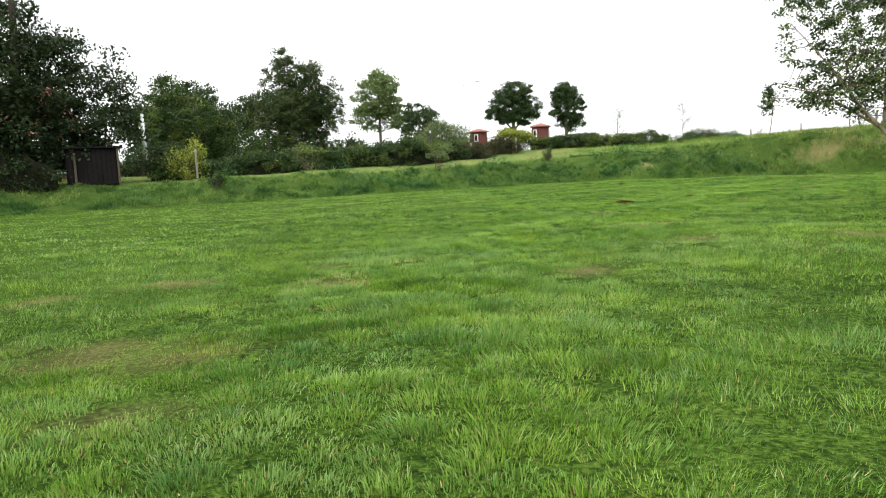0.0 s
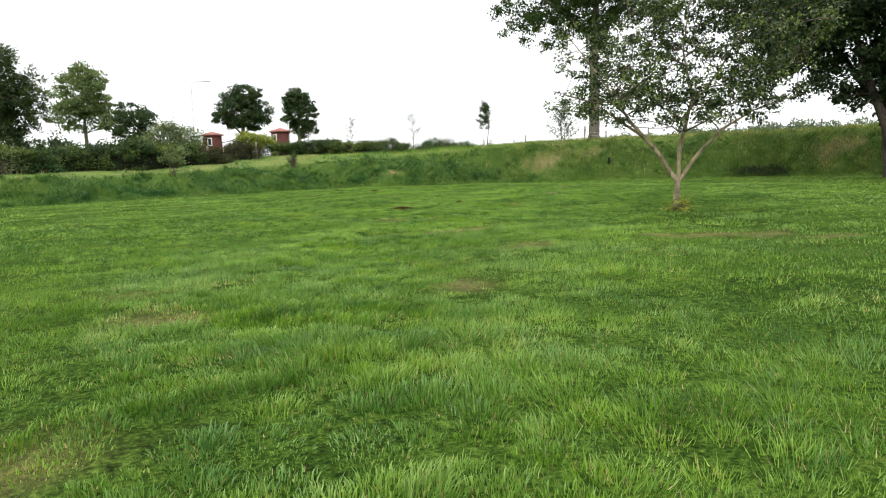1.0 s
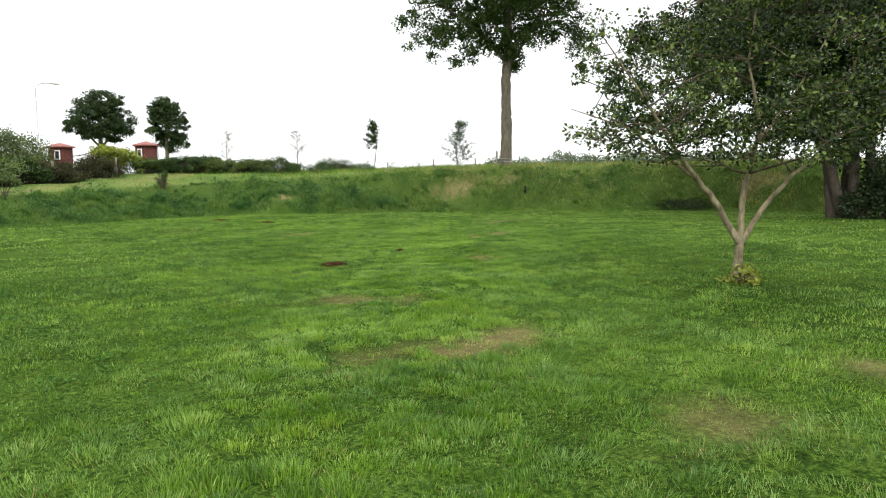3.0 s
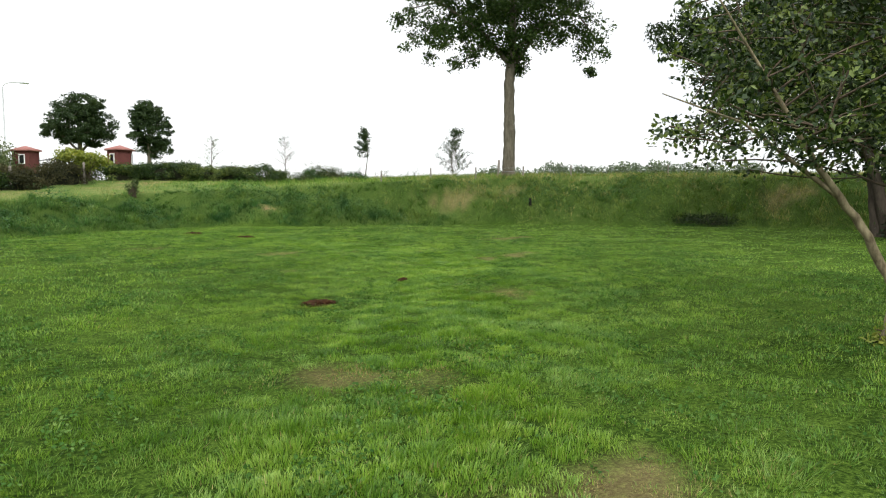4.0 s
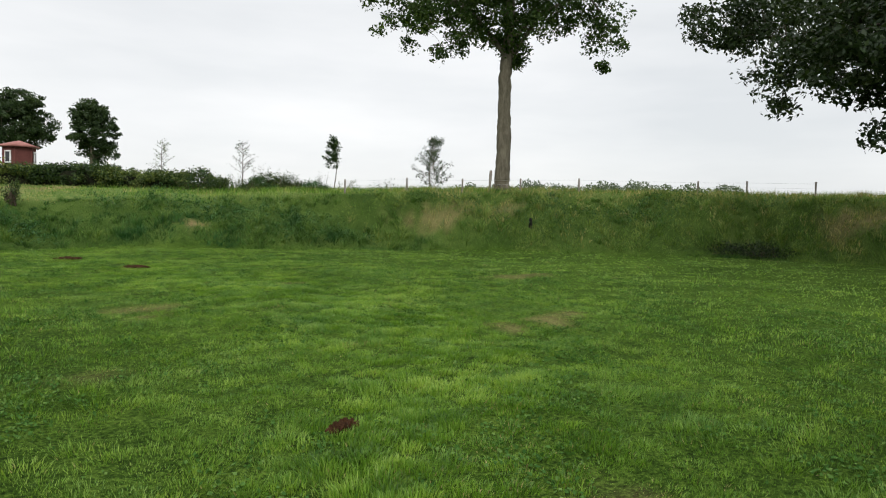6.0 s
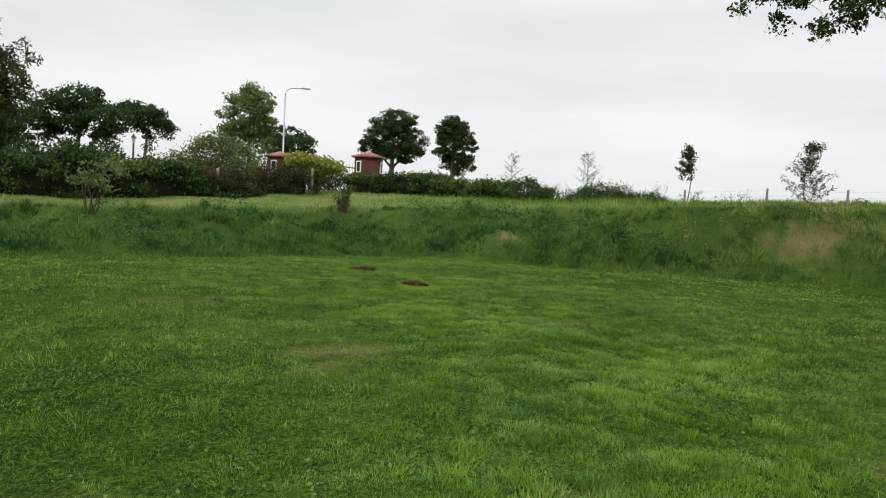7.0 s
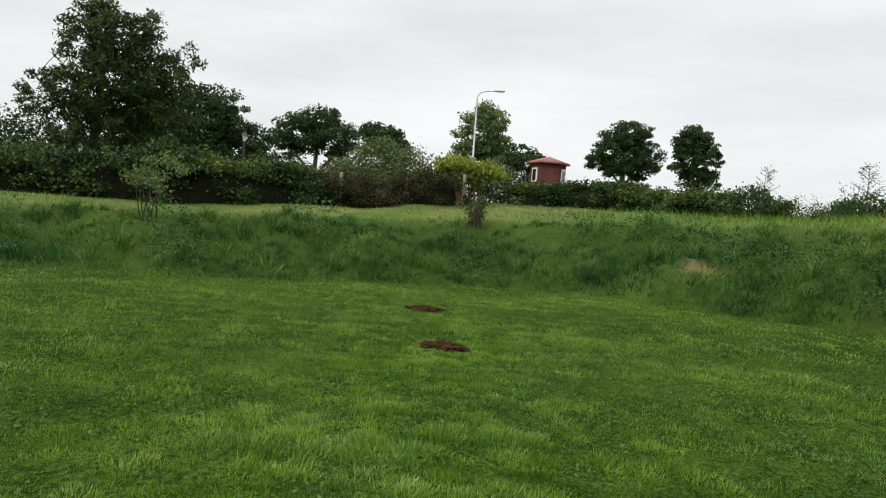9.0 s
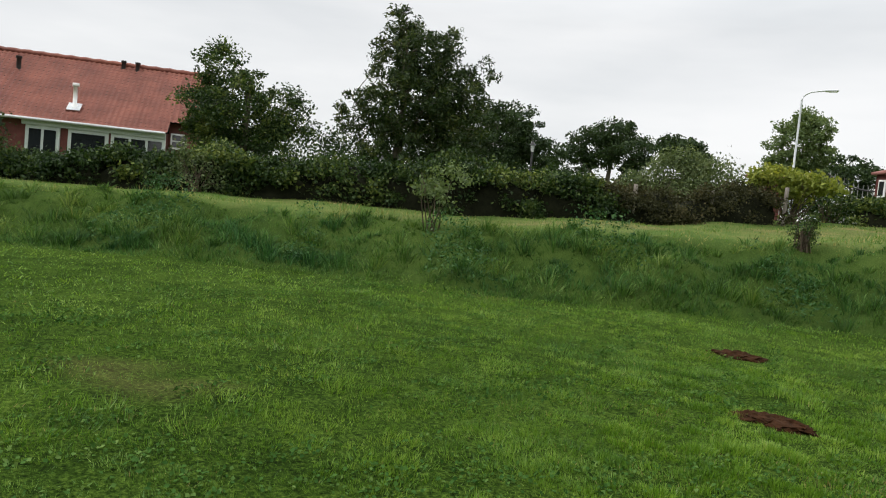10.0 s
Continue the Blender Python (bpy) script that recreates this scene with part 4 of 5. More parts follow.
tree("ash_tree", "leafy ash tree beyond the tree clump", 47.0, 25.5,
     [[(0, 0, 0, 0.3), (0, 0, 4, 0.22), (0.2, 0, 10, 0.06)]],
     [(0, 0, 7.2, 3.4, 3.4, 2.8), (-1.6, 1.2, 5.2, 2.0, 2.0, 1.6), (0, 0, 9.4, 2.2, 2.2, 1.8)], 150, 80, 0.22, 0.7, M_BARK, M_LEAF_ASH, 12, group="trees on the bank", shell=0.3)
tree("walnut_tree", "walnut tree with open feathery green crown behind the hedge", -9.6, 45.3,
     [[(0, 0, 0, 0.2), (0, 0, 2, 0.16), (0.2, 0, 4.5, 0.1), (-0.1, 0, 7.3, 0.02)], [(0, 0, 1.5, 0.1), (-1.2, -0.3, 3.2, 0.05), (-2.2, -0.5, 4.2, 0.03)], [(0, 0, 2, 0.1), (1.0, 0.3, 4, 0.05), (1.8, 0.5, 5.2, 0.03)]],
     [(0.5, 0.2, 4.2, 2.2, 2.2, 1.6), (-0.6, 0.3, 6.0, 1.2, 1.2, 1.2), (0.9, 0.1, 6.0, 1.4, 1.4, 1.0), (-0.3, 0, 6.9, 0.9, 0.9, 0.9), (1.5, 0.8, 6.5, 0.7, 0.7, 0.7), (-1.8, -0.5, 3.5, 1.0, 1.0, 1.2), (1.9, 1.0, 3.9, 1.6, 1.6, 1.6), (0.3, 0, 2.2, 2.0, 2.0, 1.3), (2.3, 1.6, 5.2, 0.9, 0.9, 0.9)],
     600, 62, 0.19, 0.36, M_BARK, M_LEAF_WALNUT, 19, slim=0.34, droop=0.25, flat=0.8, shell=0.2)
tree("garden_tree", "dense round broad-leaved tree in front of the red-roofed house", -14.9, 42.0,
     [[(0, 0, 0, 0.22), (0, 0, 2, 0.16), (0.2, 0, 4.5, 0.08)], [(0, 0, 1.5, 0.1), (-1.3, 0.3, 3.2, 0.05)]],
     [(-0.1, 0, 3.2, 2.0, 2.0, 1.8), (-0.9, -0.6, 4.8, 0.9, 0.9, 1.3), (1.3, 0.9, 3.3, 1.1, 1.1, 1.0), (-1.2, -0.9, 3.2, 1.3, 1.3, 1.3), (0, 0, 1.6, 1.9, 1.9, 1.0)],
     270, 110, 0.14, 0.52, M_BARK, M_LEAF_HEDGE, 23)
tree("garden_tree", "tall dark dense tree standing over the shed", -17.2, 28.6,
     [[(0, 0, 0, 0.35), (0, 0, 3, 0.28), (0.2, 0, 7, 0.12), (0.2, 0, 9, 0.04)]],
     [(-0.4, 0, 4.6, 3.0, 3.0, 3.0), (2.3, 1.2, 3.6, 2.3, 2.3, 2.2), (-2.0, -1.5, 7.4, 1.9, 1.9, 2.2), (-2.4, -2.0, 4, 2.8, 2.6, 2.8), (0.9, 0.5, 5.6, 1.7, 1.7, 1.5), (0, 0, 2.0, 3.6, 2.6, 1.6), (2.6, 1.6, 2.2, 1.7, 1.5, 1.8)],
     620, 92, 0.17, 0.68, M_BARK_DARK, M_LEAF_DARK, 29, shell=0.15)
tree("garden_tree", "dark dense round tree beyond the walnut tree", -30.7, 84.4,
     [[(0, 0, 0, 0.4), (0, 0, 3, 0.3), (0, 0, 9, 0.08)]],
     [(0, 0, 7.4, 5.4, 5.4, 4.2), (-3.4, -1.5, 5.4, 3.8, 3.8, 3.6), (3.2, 1.4, 5.2, 3.8, 3.8, 3.6), (0, 0, 3.2, 6.0, 5.0, 2.6)], 520, 90, 0.34, 1.05, M_BARK, M_LEAF_OAK, 31, shell=0.25)
tree("oak_tree", "broad spreading oak with visible dark limbs beyond the garden", -23.5, 96.0,
     [[(0, 0, 0, 0.4), (0, 0, 4, 0.3), (0.5, 0, 9, 0.1)], [(0, 0, 3.5, 0.2), (-3, 0, 7, 0.1)], [(0, 0, 3.5, 0.2), (3, 0, 7, 0.1)]],
     [(-1.6, 0, 8.4, 3.4, 3.4, 2.4), (1.8, 0, 8.2, 3.2, 3.2, 2.3), (0, 0, 9.6, 3.0, 3.0, 1.9), (3.2, 0, 5.2, 1.6, 1.6, 1.8), (-4.0, 0, 6.6, 2.0, 2.0, 2.6), (-5.2, 0, 4.2, 1.9, 1.9, 2.0)],
     170, 95, 0.34, 1.05, M_BARK, M_LEAF_OAK, 37, shell=0.3)
tree("oak_tree", "small dark oak on the skyline", -24.2, 120.5,
     [[(0, 0, 0, 0.35), (0.5, 0, 5, 0.25), (1, 0, 11, 0.08)]], [(0.4, 0, 11.0, 2.6, 2.6, 2.2), (2.8, 0, 9.8, 1.6, 1.6, 1.4), (-1.8, 0, 12.0, 1.5, 1.5, 1.4), (0.9, 0, 7.8, 1.2, 1.2, 1.4)],
     110, 85, 0.38, 1.0, M_BARK, M_LEAF_OAK, 41, shell=0.3)
tree("skyline_tree", "light green airy tree beyond the road", -11.0, 131.0,
     [[(0, 0, 0, 0.4), (0, 0, 7, 0.25), (0, 0, 17, 0.06)]], [(0, 0, 13.4, 4.7, 4.7, 4.2), (0.3, 0, 16.2, 2.8, 2.8, 2.0), (-2.4, 0, 9.6, 3.4, 3.4, 2.4), (3.0, 0, 9.8, 3.2, 3.2, 2.4)],
     190, 85, 0.42, 1.15, M_BARK, M_LEAF_LIGHT, 43, shell=0.3)
tree("skyline_tree", "dark rounded tree beyond the road", -3.5, 122.0,
     [[(0, 0, 0, 0.4), (0, 0, 4, 0.25), (0, 0, 8, 0.06)]], [(0, 0, 7.8, 3.2, 3.2, 3.3), (0, 0, 4, 3.0, 3.0, 2.4)],
     110, 90, 0.4, 1.0, M_BARK, M_LEAF_OAK, 47, shell=0.3)
tree("roadside_oak", "round dark oak with short trunk by the road", 10.1, 96.5,
     [[(0, 0, 0, 0.35), (0, 0, 4, 0.28), (0, 0, 8, 0.12)], [(0, 0, 3.8, 0.15), (-2, 0, 6, 0.08)], [(0, 0, 3.8, 0.15), (2, 0, 6, 0.08)]],
     [(0, 0, 7.0, 3.7, 3.7, 2.6), (0.2, 0, 8.8, 2.7, 2.7, 2.0), (-2.2, 0, 6.0, 1.9, 1.9, 1.4), (2.2, 0, 6.0, 1.9, 1.9, 1.4)],
     300, 100, 0.24, 0.62, M_BARK, M_LEAF_OAK, 53, shell=0.25, group="roadside oaks")
tree("roadside_oak", "smaller round dark oak by the road", 16.2, 90.3,
     [[(0, 0, 0, 0.25), (0, 0, 4, 0.2), (0, 0, 7, 0.08)]],
     [(0, 0, 6.4, 2.3, 2.3, 2.4), (-0.2, 0, 7.8, 1.7, 1.7, 1.4), (0.6, 0, 4.2, 1.8, 1.8, 1.2)],
     220, 95, 0.23, 0.52, M_BARK, M_LEAF_OAK, 59, shell=0.25, group="roadside oaks")


# ---- hedges and shrubs ----


def hedge(name, label, line, width, heights, foliage, n, leaf, seed, lumps=0.25):
    """A hedge along a line of x, y: a dark core for the shade inside and leaves on an uneven body, as high as heights
    say along it.
    """
    rng = np.random.RandomState(seed)
    line = np.array(line, float)
    seg = np.hypot(*np.diff(line, axis=0).T)
    cum = np.concatenate([[0], np.cumsum(seg)])
    mid = line[len(line) // 2]
    foot = thing(name, label, "hedge", (mid[0], mid[1], at_ground(*mid)))
    base = np.array([mid[0], mid[1], at_ground(*mid)])

    def place(u):
        return np.stack([np.interp(u, cum, line[:, 0]), np.interp(u, cum, line[:, 1])], 1)

    def side(u):
        a, b = place(np.clip(u - 0.2, 0, cum[-1])), place(np.clip(u + 0.2, 0, cum[-1]))
        t = b - a
        t /= np.linalg.norm(t, axis=1, keepdims=True) + 1e-9
        return np.stack([t[:, 1], -t[:, 0]], 1)

    def bump(u):
        return 1 + lumps * (np.sin(u * 2.1 + seed) * 0.5 + np.sin(u * 0.83 + 2 * seed) * 0.6 + np.sin(u * 5.3) * 0.3)

    def high(u):
        return np.interp(u, cum, heights) * bump(u)

    # solid dark core for the shaded inside: a lumpy body well inside the leaves
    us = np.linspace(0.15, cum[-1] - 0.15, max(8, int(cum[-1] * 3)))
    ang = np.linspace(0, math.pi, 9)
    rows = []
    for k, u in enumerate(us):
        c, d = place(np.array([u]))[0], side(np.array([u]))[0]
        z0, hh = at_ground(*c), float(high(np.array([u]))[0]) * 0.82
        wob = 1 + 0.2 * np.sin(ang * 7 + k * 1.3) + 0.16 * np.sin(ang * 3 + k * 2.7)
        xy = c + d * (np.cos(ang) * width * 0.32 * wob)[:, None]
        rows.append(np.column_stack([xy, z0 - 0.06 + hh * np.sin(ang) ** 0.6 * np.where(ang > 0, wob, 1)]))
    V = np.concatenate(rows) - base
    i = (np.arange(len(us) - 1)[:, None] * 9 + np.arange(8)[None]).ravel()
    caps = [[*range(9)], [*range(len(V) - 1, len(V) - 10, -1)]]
    child("shaded_core", np_mesh("shaded_core", V, [np.stack([i, i + 1, i + 10, i + 9], 1), caps], M_HEDGE_SHADE), foot, "solid dark core standing in for shaded inner twigs")
    k = int(cum[-1] * width * max(heights) * 14)
    u = rng.uniform(0, cum[-1], k)
    v = np.where(rng.uniform(size=k) < 0.55, rng.uniform(0.74, 1.08, k), rng.uniform(0.0, 0.85, k))
    across = rng.choice([-1, 1], k) * rng.uniform(0.18, 0.55, k) * width * np.sqrt(np.clip(1.15 - v**4, 0.1, 1))
    xy = place(u) + side(u) * across[:, None]
    C = np.column_stack([xy, ground(xy) + high(u) * v])
    j = (k * rng.uniform(size=n) ** 1.4).astype(int)
    P = C[j] + rng.normal(size=(n, 3)) * [0.15, 0.15, 0.10]
    P[:, 2] = np.maximum(P[:, 2], ground(P[:, :2]) + 0.02)
    V, F = leaves(P - base, leaf, rng, slim=0.62)
    child("leaves", np_mesh("leaves", V, [F], foliage), foot)
    return foot


hedge("mixed_hedge", "overgrown dark mixed hedge of bramble and hazel along the meadow",
      [(-13.0, 31.0), (-9.5, 33.6), (-5.0, 36.8), (-1.5, 39.3), (1.2, 41.5)], 1.5, [0.65, 0.75, 1.0, 1.12, 0.9], M_LEAF_HEDGE, 60000, 0.10, 61)
hedge("bramble_hedge", "low tangled brown bramble growth below the fence posts",
      [(1.0, 41.4), (2.6, 42.9), (4.4, 44.9)], 1.1, [0.95, 0.75, 0.65], M_LEAF_DRY, 15000, 0.075, 62)
hedge("ivy_hedge", "dense dark green ivy hedge beside the gate pavilion",
      [(6.1, 47.4), (7.2, 47.2), (9.3, 46.6), (11.0, 45.8), (12.9, 44.6)], 1.3, [0.5, 0.62, 0.76, 0.68, 0.5], M_LEAF_HEDGE, 32000, 0.095, 63, 0.18)
hedge("garden_hedge", "dark clipped garden hedge beside the shed",
      [(-24.0, 21.8), (-20.0, 25.0), (-17.0, 27.0), (-15.4, 28.0)], 1.6, [1.6, 1.6, 1.5, 1.2], M_LEAF_DARK, 12000, 0.14, 64)

hedge("field_hedge", "tall loose green hedge at the far side of the garden",
      [(-27, 57.0), (-16, 60.0), (-7, 57.5), (-2.5, 55.0)], 2.0, [2.3, 2.2, 2.0, 1.7], M_LEAF_OAK, 15000, 0.17, 65, 0.35)

bush("wild_rose", "loose wild rose bush at the ivy hedge's end", 13.2, 44.4, [(0, 0, 0.5, 0.55, 0.5, 0.42), (0.6, -0.2, 0.35, 0.45, 0.4, 0.32)], 2600, 0.09, M_LEAF_HEDGE, 71)
bush("yellow_bush", "flat-topped yellow-green hydrangea bush held by a post", 4.75, 45.2,
     [(-0.4, 0, 1.22, 0.65, 0.55, 0.3), (0.5, 0, 1.16, 0.6, 0.55, 0.28), (0, 0, 0.8, 0.5, 0.45, 0.3)], 3200, 0.13, M_LEAF_YELLOW, 72)
bush("grey_bush", "broad grey-green willow bush in pale bloom behind the hedge", 0.3, 50.6,
     [(-0.5, 0, 1.6, 1.3, 1.2, 1.0), (0.9, 0, 1.4, 1.1, 1.1, 1.0), (-1.9, -0.3, 1.0, 1.0, 1.0, 0.9), (0.2, -0.5, 0.8, 1.8, 1.0, 0.8)], 17000, 0.12, M_LEAF_GREY, 73)
bush("small_shrub", "small twiggy shrub standing alone on the meadow", 6.04, 40.1, [(0, 0, 0.35, 0.24, 0.24, 0.35), (0.08, 0.08, 0.58, 0.2, 0.2, 0.26)], 900, 0.055, M_LEAF_HEDGE, 74, stems=10)
bush("weed_bush", "tall nettle and weed clump on the skyline of the bank", 15.9, 43.9, [(0, 0, 0.38, 0.6, 0.45, 0.38), (0.7, 0.2, 0.32, 0.5, 0.4, 0.3)], 3000, 0.09, M_LEAF_HEDGE, 75, stems=12)
bush("weed_bush", "low weed clump on the skyline of the bank", 13.9, 43.4, [(0, 0, 0.28, 0.7, 0.5, 0.3)], 1800, 0.08, M_LEAF_HEDGE, 76, stems=8)
for i, (wx, wy, wh) in enumerate([(14.9, 43.2, 0.34), (15.5, 43.6, 0.4), (16.8, 43.1, 0.42), (17.6, 42.6, 0.3)]):
    bush("weed_bush", "ragged tall weeds and grass on the skyline of the bank", wx, wy, [(0, 0, 0.8 * wh, 0.5, 0.4, 0.8 * wh), (0.4, 0.1, 0.5 * wh, 0.45, 0.4, 0.5 * wh)],
         2600, 0.07, (M_LEAF_HEDGE, M_WEED)[i % 2], 300 + i, 0.32, stems=10)


def tall_weed(x, y, height, count, foliage, seed):
    """A few upright stalks with narrow leaves and a ragged seed head."""
    rng = np.random.RandomState(seed)
    foot = thing("tall_weed", "thin upright flowering weed stalks on the bank's crest", "weed", (x, y, at_ground(x, y) - 0.03), "tall weeds on the crest")
    paths, C = [], []
    for _ in range(count):
        a, r = rng.uniform(0, math.tau), rng.uniform(0, 0.3)
        root = np.array([r * math.cos(a), r * math.sin(a), 0])
        tip = root + [0.2 * rng.normal(), 0.2 * rng.normal(), height * rng.uniform(0.5, 1.1)]
        stalk = curve_between(root, tip, 0.009, 0.004, rng, 0.02, 7)
        paths.append(stalk)
        C += [p for p, _ in stalk[2:]] + [tip, tip]
        for _ in range(3):
            q = np.array(stalk[rng.randint(2, 6)][0])
            paths.append(curve_between(q, q + rng.normal(size=3) * [0.14, 0.14, 0.06] + [0, 0, 0.14], 0.005, 0.003, rng, 0.05, 4))
            C.append(paths[-1][-1][0])
    V, F = tubes(paths, 4)
    tagged(child("branchwork", np_mesh("branchwork", V, [F], M_TWIG, True), foot), kind="stuff")
    C = np.array(C)
    P = C[rng.randint(0, len(C), 26 * count)] + rng.normal(size=(26 * count, 3)) * [0.05, 0.05, 0.06]
    P[:, 2] = np.maximum(P[:, 2], 0.03)
    V, F = leaves(P, 0.075, rng, slim=0.3)
    child("leaves", np_mesh("leaves", V, [F], foliage), foot)


for i, (wx, wy, wh, wc) in enumerate([(13.3, 43.9, 0.8, 5), (13.9, 43.5, 0.65, 6), (14.5, 43.7, 0.75, 5), (15.2, 43.3, 0.6, 6), (15.8, 43.7, 1.05, 6), (16.4, 43.3, 0.85, 5),
                                      (17.0, 42.8, 0.6, 5), (17.9, 42.5, 0.7, 4), (18.8, 41.9, 0.5, 5), (12.6, 43.9, 0.55, 5), (20.2, 40.8, 0.45, 5)]):
    tall_weed(wx, wy, wh, wc, (M_WEED, M_LEAF_HEDGE, M_LEAF_GREY)[i % 3], 400 + i)
# dark leaves added to give the hollow the shade of its overhang
bush("weed_bush", "dark leaves standing in for shade in a hollow at the bank's foot", 27.9, 28.0, [(0, 0, 0.25, 0.9, 0.9, 0.35), (-0.6, 0.7, 0.25, 0.7, 0.7, 0.3), (0.5, -0.8, 0.2, 0.6, 0.6, 0.3)], 5200, 0.09, M_LEAF_DARK, 320, 0.4, stems=12)
bush("gate_shrub", "dark leafy shrub growing before the gate", 5.35, 47.6, [(0, 0, 0.6, 0.6, 0.5, 0.6), (-0.7, 0.4, 0.4, 0.6, 0.4, 0.45)], 3600, 0.085, M_LEAF_HEDGE, 84)
bush("hazel_sapling", "slender young hazel with light green leaves before the hedge", -0.25, 35.9, [(0.2, 0, 1.15, 0.6, 0.5, 0.3), (0.4, 0, 0.8, 0.4, 0.4, 0.25), (-0.2, 0, 0.95, 0.4, 0.4, 0.2)], 900, 0.085, M_LEAF_LIGHT, 77, stems=2)
bush("pale_bush", "pale flowering shrub in front of the dark hedge", -6.7, 34.6, [(0, 0, 0.5, 0.7, 0.6, 0.5), (-0.5, 0, 0.9, 0.3, 0.3, 0.4)], 1200, 0.08, M_LEAF_GREY, 78)
bush("pale_bush", "leafy shrub at the hedge's end beside a post", -11.4, 31.0, [(0, 0, 0.7, 0.8, 0.7, 0.7), (0.4, 0, 1.3, 0.5, 0.5, 0.5)], 2200, 0.1, M_LEAF_YELLOW, 79)
bush("dark_bush", "small dark rounded bush at the foot of the hedge", -9.5, 29.0, [(0, 0, 0.25, 0.32, 0.3, 0.28)], 700, 0.07, M_LEAF_DARK, 80)
bush("garden_bush", "rounded green bush between hedge and trees", -12.3, 43.0, [(0, 0, 1.5, 1.7, 1.7, 1.5), (1.6, 0.8, 1.3, 1.3, 1.3, 1.2)], 6500, 0.13, M_LEAF_HEDGE, 81)
bush("garden_bush", "light green bush beside the white parasol", -12.6, 31.6, [(0, 0, 0.8, 1.1, 1.0, 0.7), (0.3, 0.2, 1.4, 0.7, 0.7, 0.5)], 3000, 0.11, M_LEAF_WALNUT, 82)


def sapling(name, label, x, y, height, low, radius, n, leaf, foliage, seed, twigs=26, loose=0.17, category="tree"):
    """A young tree: thin stem, rising twigs and a few leaves."""
    rng = np.random.RandomState(seed)
    foot = thing(name, label, category, (x, y, at_ground(x, y) - 0.03), "saplings in the field")
    top = np.array([0.1 * rng.normal(), 0.1 * rng.normal(), height])
    V, F = tubes([curve_between((0, 0, 0), top, 0.02 + height * 0.007, 0.01, rng, 0.0, 8)], 6)
    child("trunk", np_mesh("trunk", V, [F], M_TWIG, True), foot)
    paths, C = [], []
    for _ in range(twigs):
        v = rng.uniform(0, 0.95)
        z = low + (height - low) * v
        a = rng.uniform(0, math.tau)
        r = radius * (1 - 0.75 * v) * rng.uniform(0.5, 1.1)
        tip = np.array([r * math.cos(a), r * math.sin(a), z + 0.5 * r])
        paths.append(curve_between((0, 0, z - 0.2 * r), tip, 0.018, 0.007, rng, 0.03))
        C += [p for p, _ in paths[-1][2:]]
    V, F = tubes(paths, 4)
    tagged(child("branchwork", np_mesh("branchwork", V, [F], M_TWIG, True), foot), kind="stuff")
    if n:
        C = np.array(C)
        P = C[rng.randint(0, len(C), n)] + rng.normal(size=(n, 3)) * radius * loose
        V, F = leaves(P, leaf, rng)
        child("crown", np_mesh("crown", V, [F], foliage), foot)
    return foot


sapling("bare_sapling", "thin pale almost leafless sapling in the field", 21.2, 83.7, 5.2, 1.8, 1.5, 200, 0.16, M_LEAF_LIGHT, 91, 34, 0.06)
sapling("bare_sapling", "young tree with bare upswept twigs in the field", 25.4, 73.8, 4.6, 1.9, 1.5, 260, 0.13, M_LEAF_OAK, 92, 36, 0.05)
sapling("leafy_sapling", "narrow dark leafy young tree on a thin stem", 38.8, 83.5, 6.7, 3.3, 1.1, 1700, 0.24, M_LEAF_OAK, 93, 40, 0.14)
sapling("young_larch", "slim feathery pale green young tree behind the bank", 36.0, 60.0, 4.9, 0.8, 1.9, 3400, 0.13, M_LEAF_OAK, 94, 60, 0.05)

# ---- posts, fence and lamps ----


def fence_post(x, y, height, radius, label, seed, material=None, lean=(0, 0), group="wooden fence posts"):
    rng = np.random.RandomState(seed)
    post = thing("fence_post", label, "post", (x, y, at_ground(x, y) - 0.1), group)
    V, F = tubes([[((lean[0] * u * height, lean[1] * u * height, u * (height + 0.1)), radius * (1 + 0.1 * rng.normal())) for u in np.linspace(0, 1, 6)]], 8)
    top = len(V)
    cap = np.array([[*V[-8:].mean(0)[:2], V[-1][2] + radius * 0.3]])
    ring = np.arange(top - 8, top)
    tri = np.stack([ring, np.roll(ring, -1), np.full(8, top)], 1)
    child("pole", np_mesh("pole", np.concatenate([V, cap]), [F, tri], material or M_WOOD_GREY, True), post)
    return post


FENCE = [(16.98, 38.41), (19.38, 37.73), (21.45, 36.8), (23.62, 35.73), (25.44, 34.2), (28.77, 30.94), (29.92, 29.54), (31.1, 27.47)]
for i, (px, py) in enumerate(FENCE):
    fence_post(px, py, 0.55, 0.035, "weathered thin wooden fence post on the bank's crest", 200 + i, None, (0.03 * math.sin(i * 3.1), 0.02 * math.cos(i)))
fence_post(22.7, 36.6, 0.85, 0.055, "leaning thick fence post beside the ash trunk", 220, None, (0.08, 0.02))
fence_post(1.75, 41.75, 0.98, 0.05, "pale round post in the bramble hedge", 221)
fence_post(3.2, 43.4, 0.8, 0.05, "pale round post in the bramble hedge", 222)
fence_post(4.75, 44.6, 1.0, 0.05, "pale post under the yellow bush", 223)
fence_post(-10.8, 30.6, 1.35, 0.05, "pale post at the hedge's end", 224)
fence_post(38.6, 23.0, 1.5, 0.16, "thick grey fence post by the field track", 225)
fence_post(22.3, 33.6, 0.35, 0.06, "short dark stump on the bank's slope", 226, M_WOOD_DARK)


def wire(points, label):
    line = thing("fence_wire", label, "wire", points[0], "fence wires")
    P = np.array(points) - np.array(points[0])
    V, F = tubes([[(p, 0.003) for p in P]], 4)
    child("strand", np_mesh("strand", V, [F], M_STEEL), line)


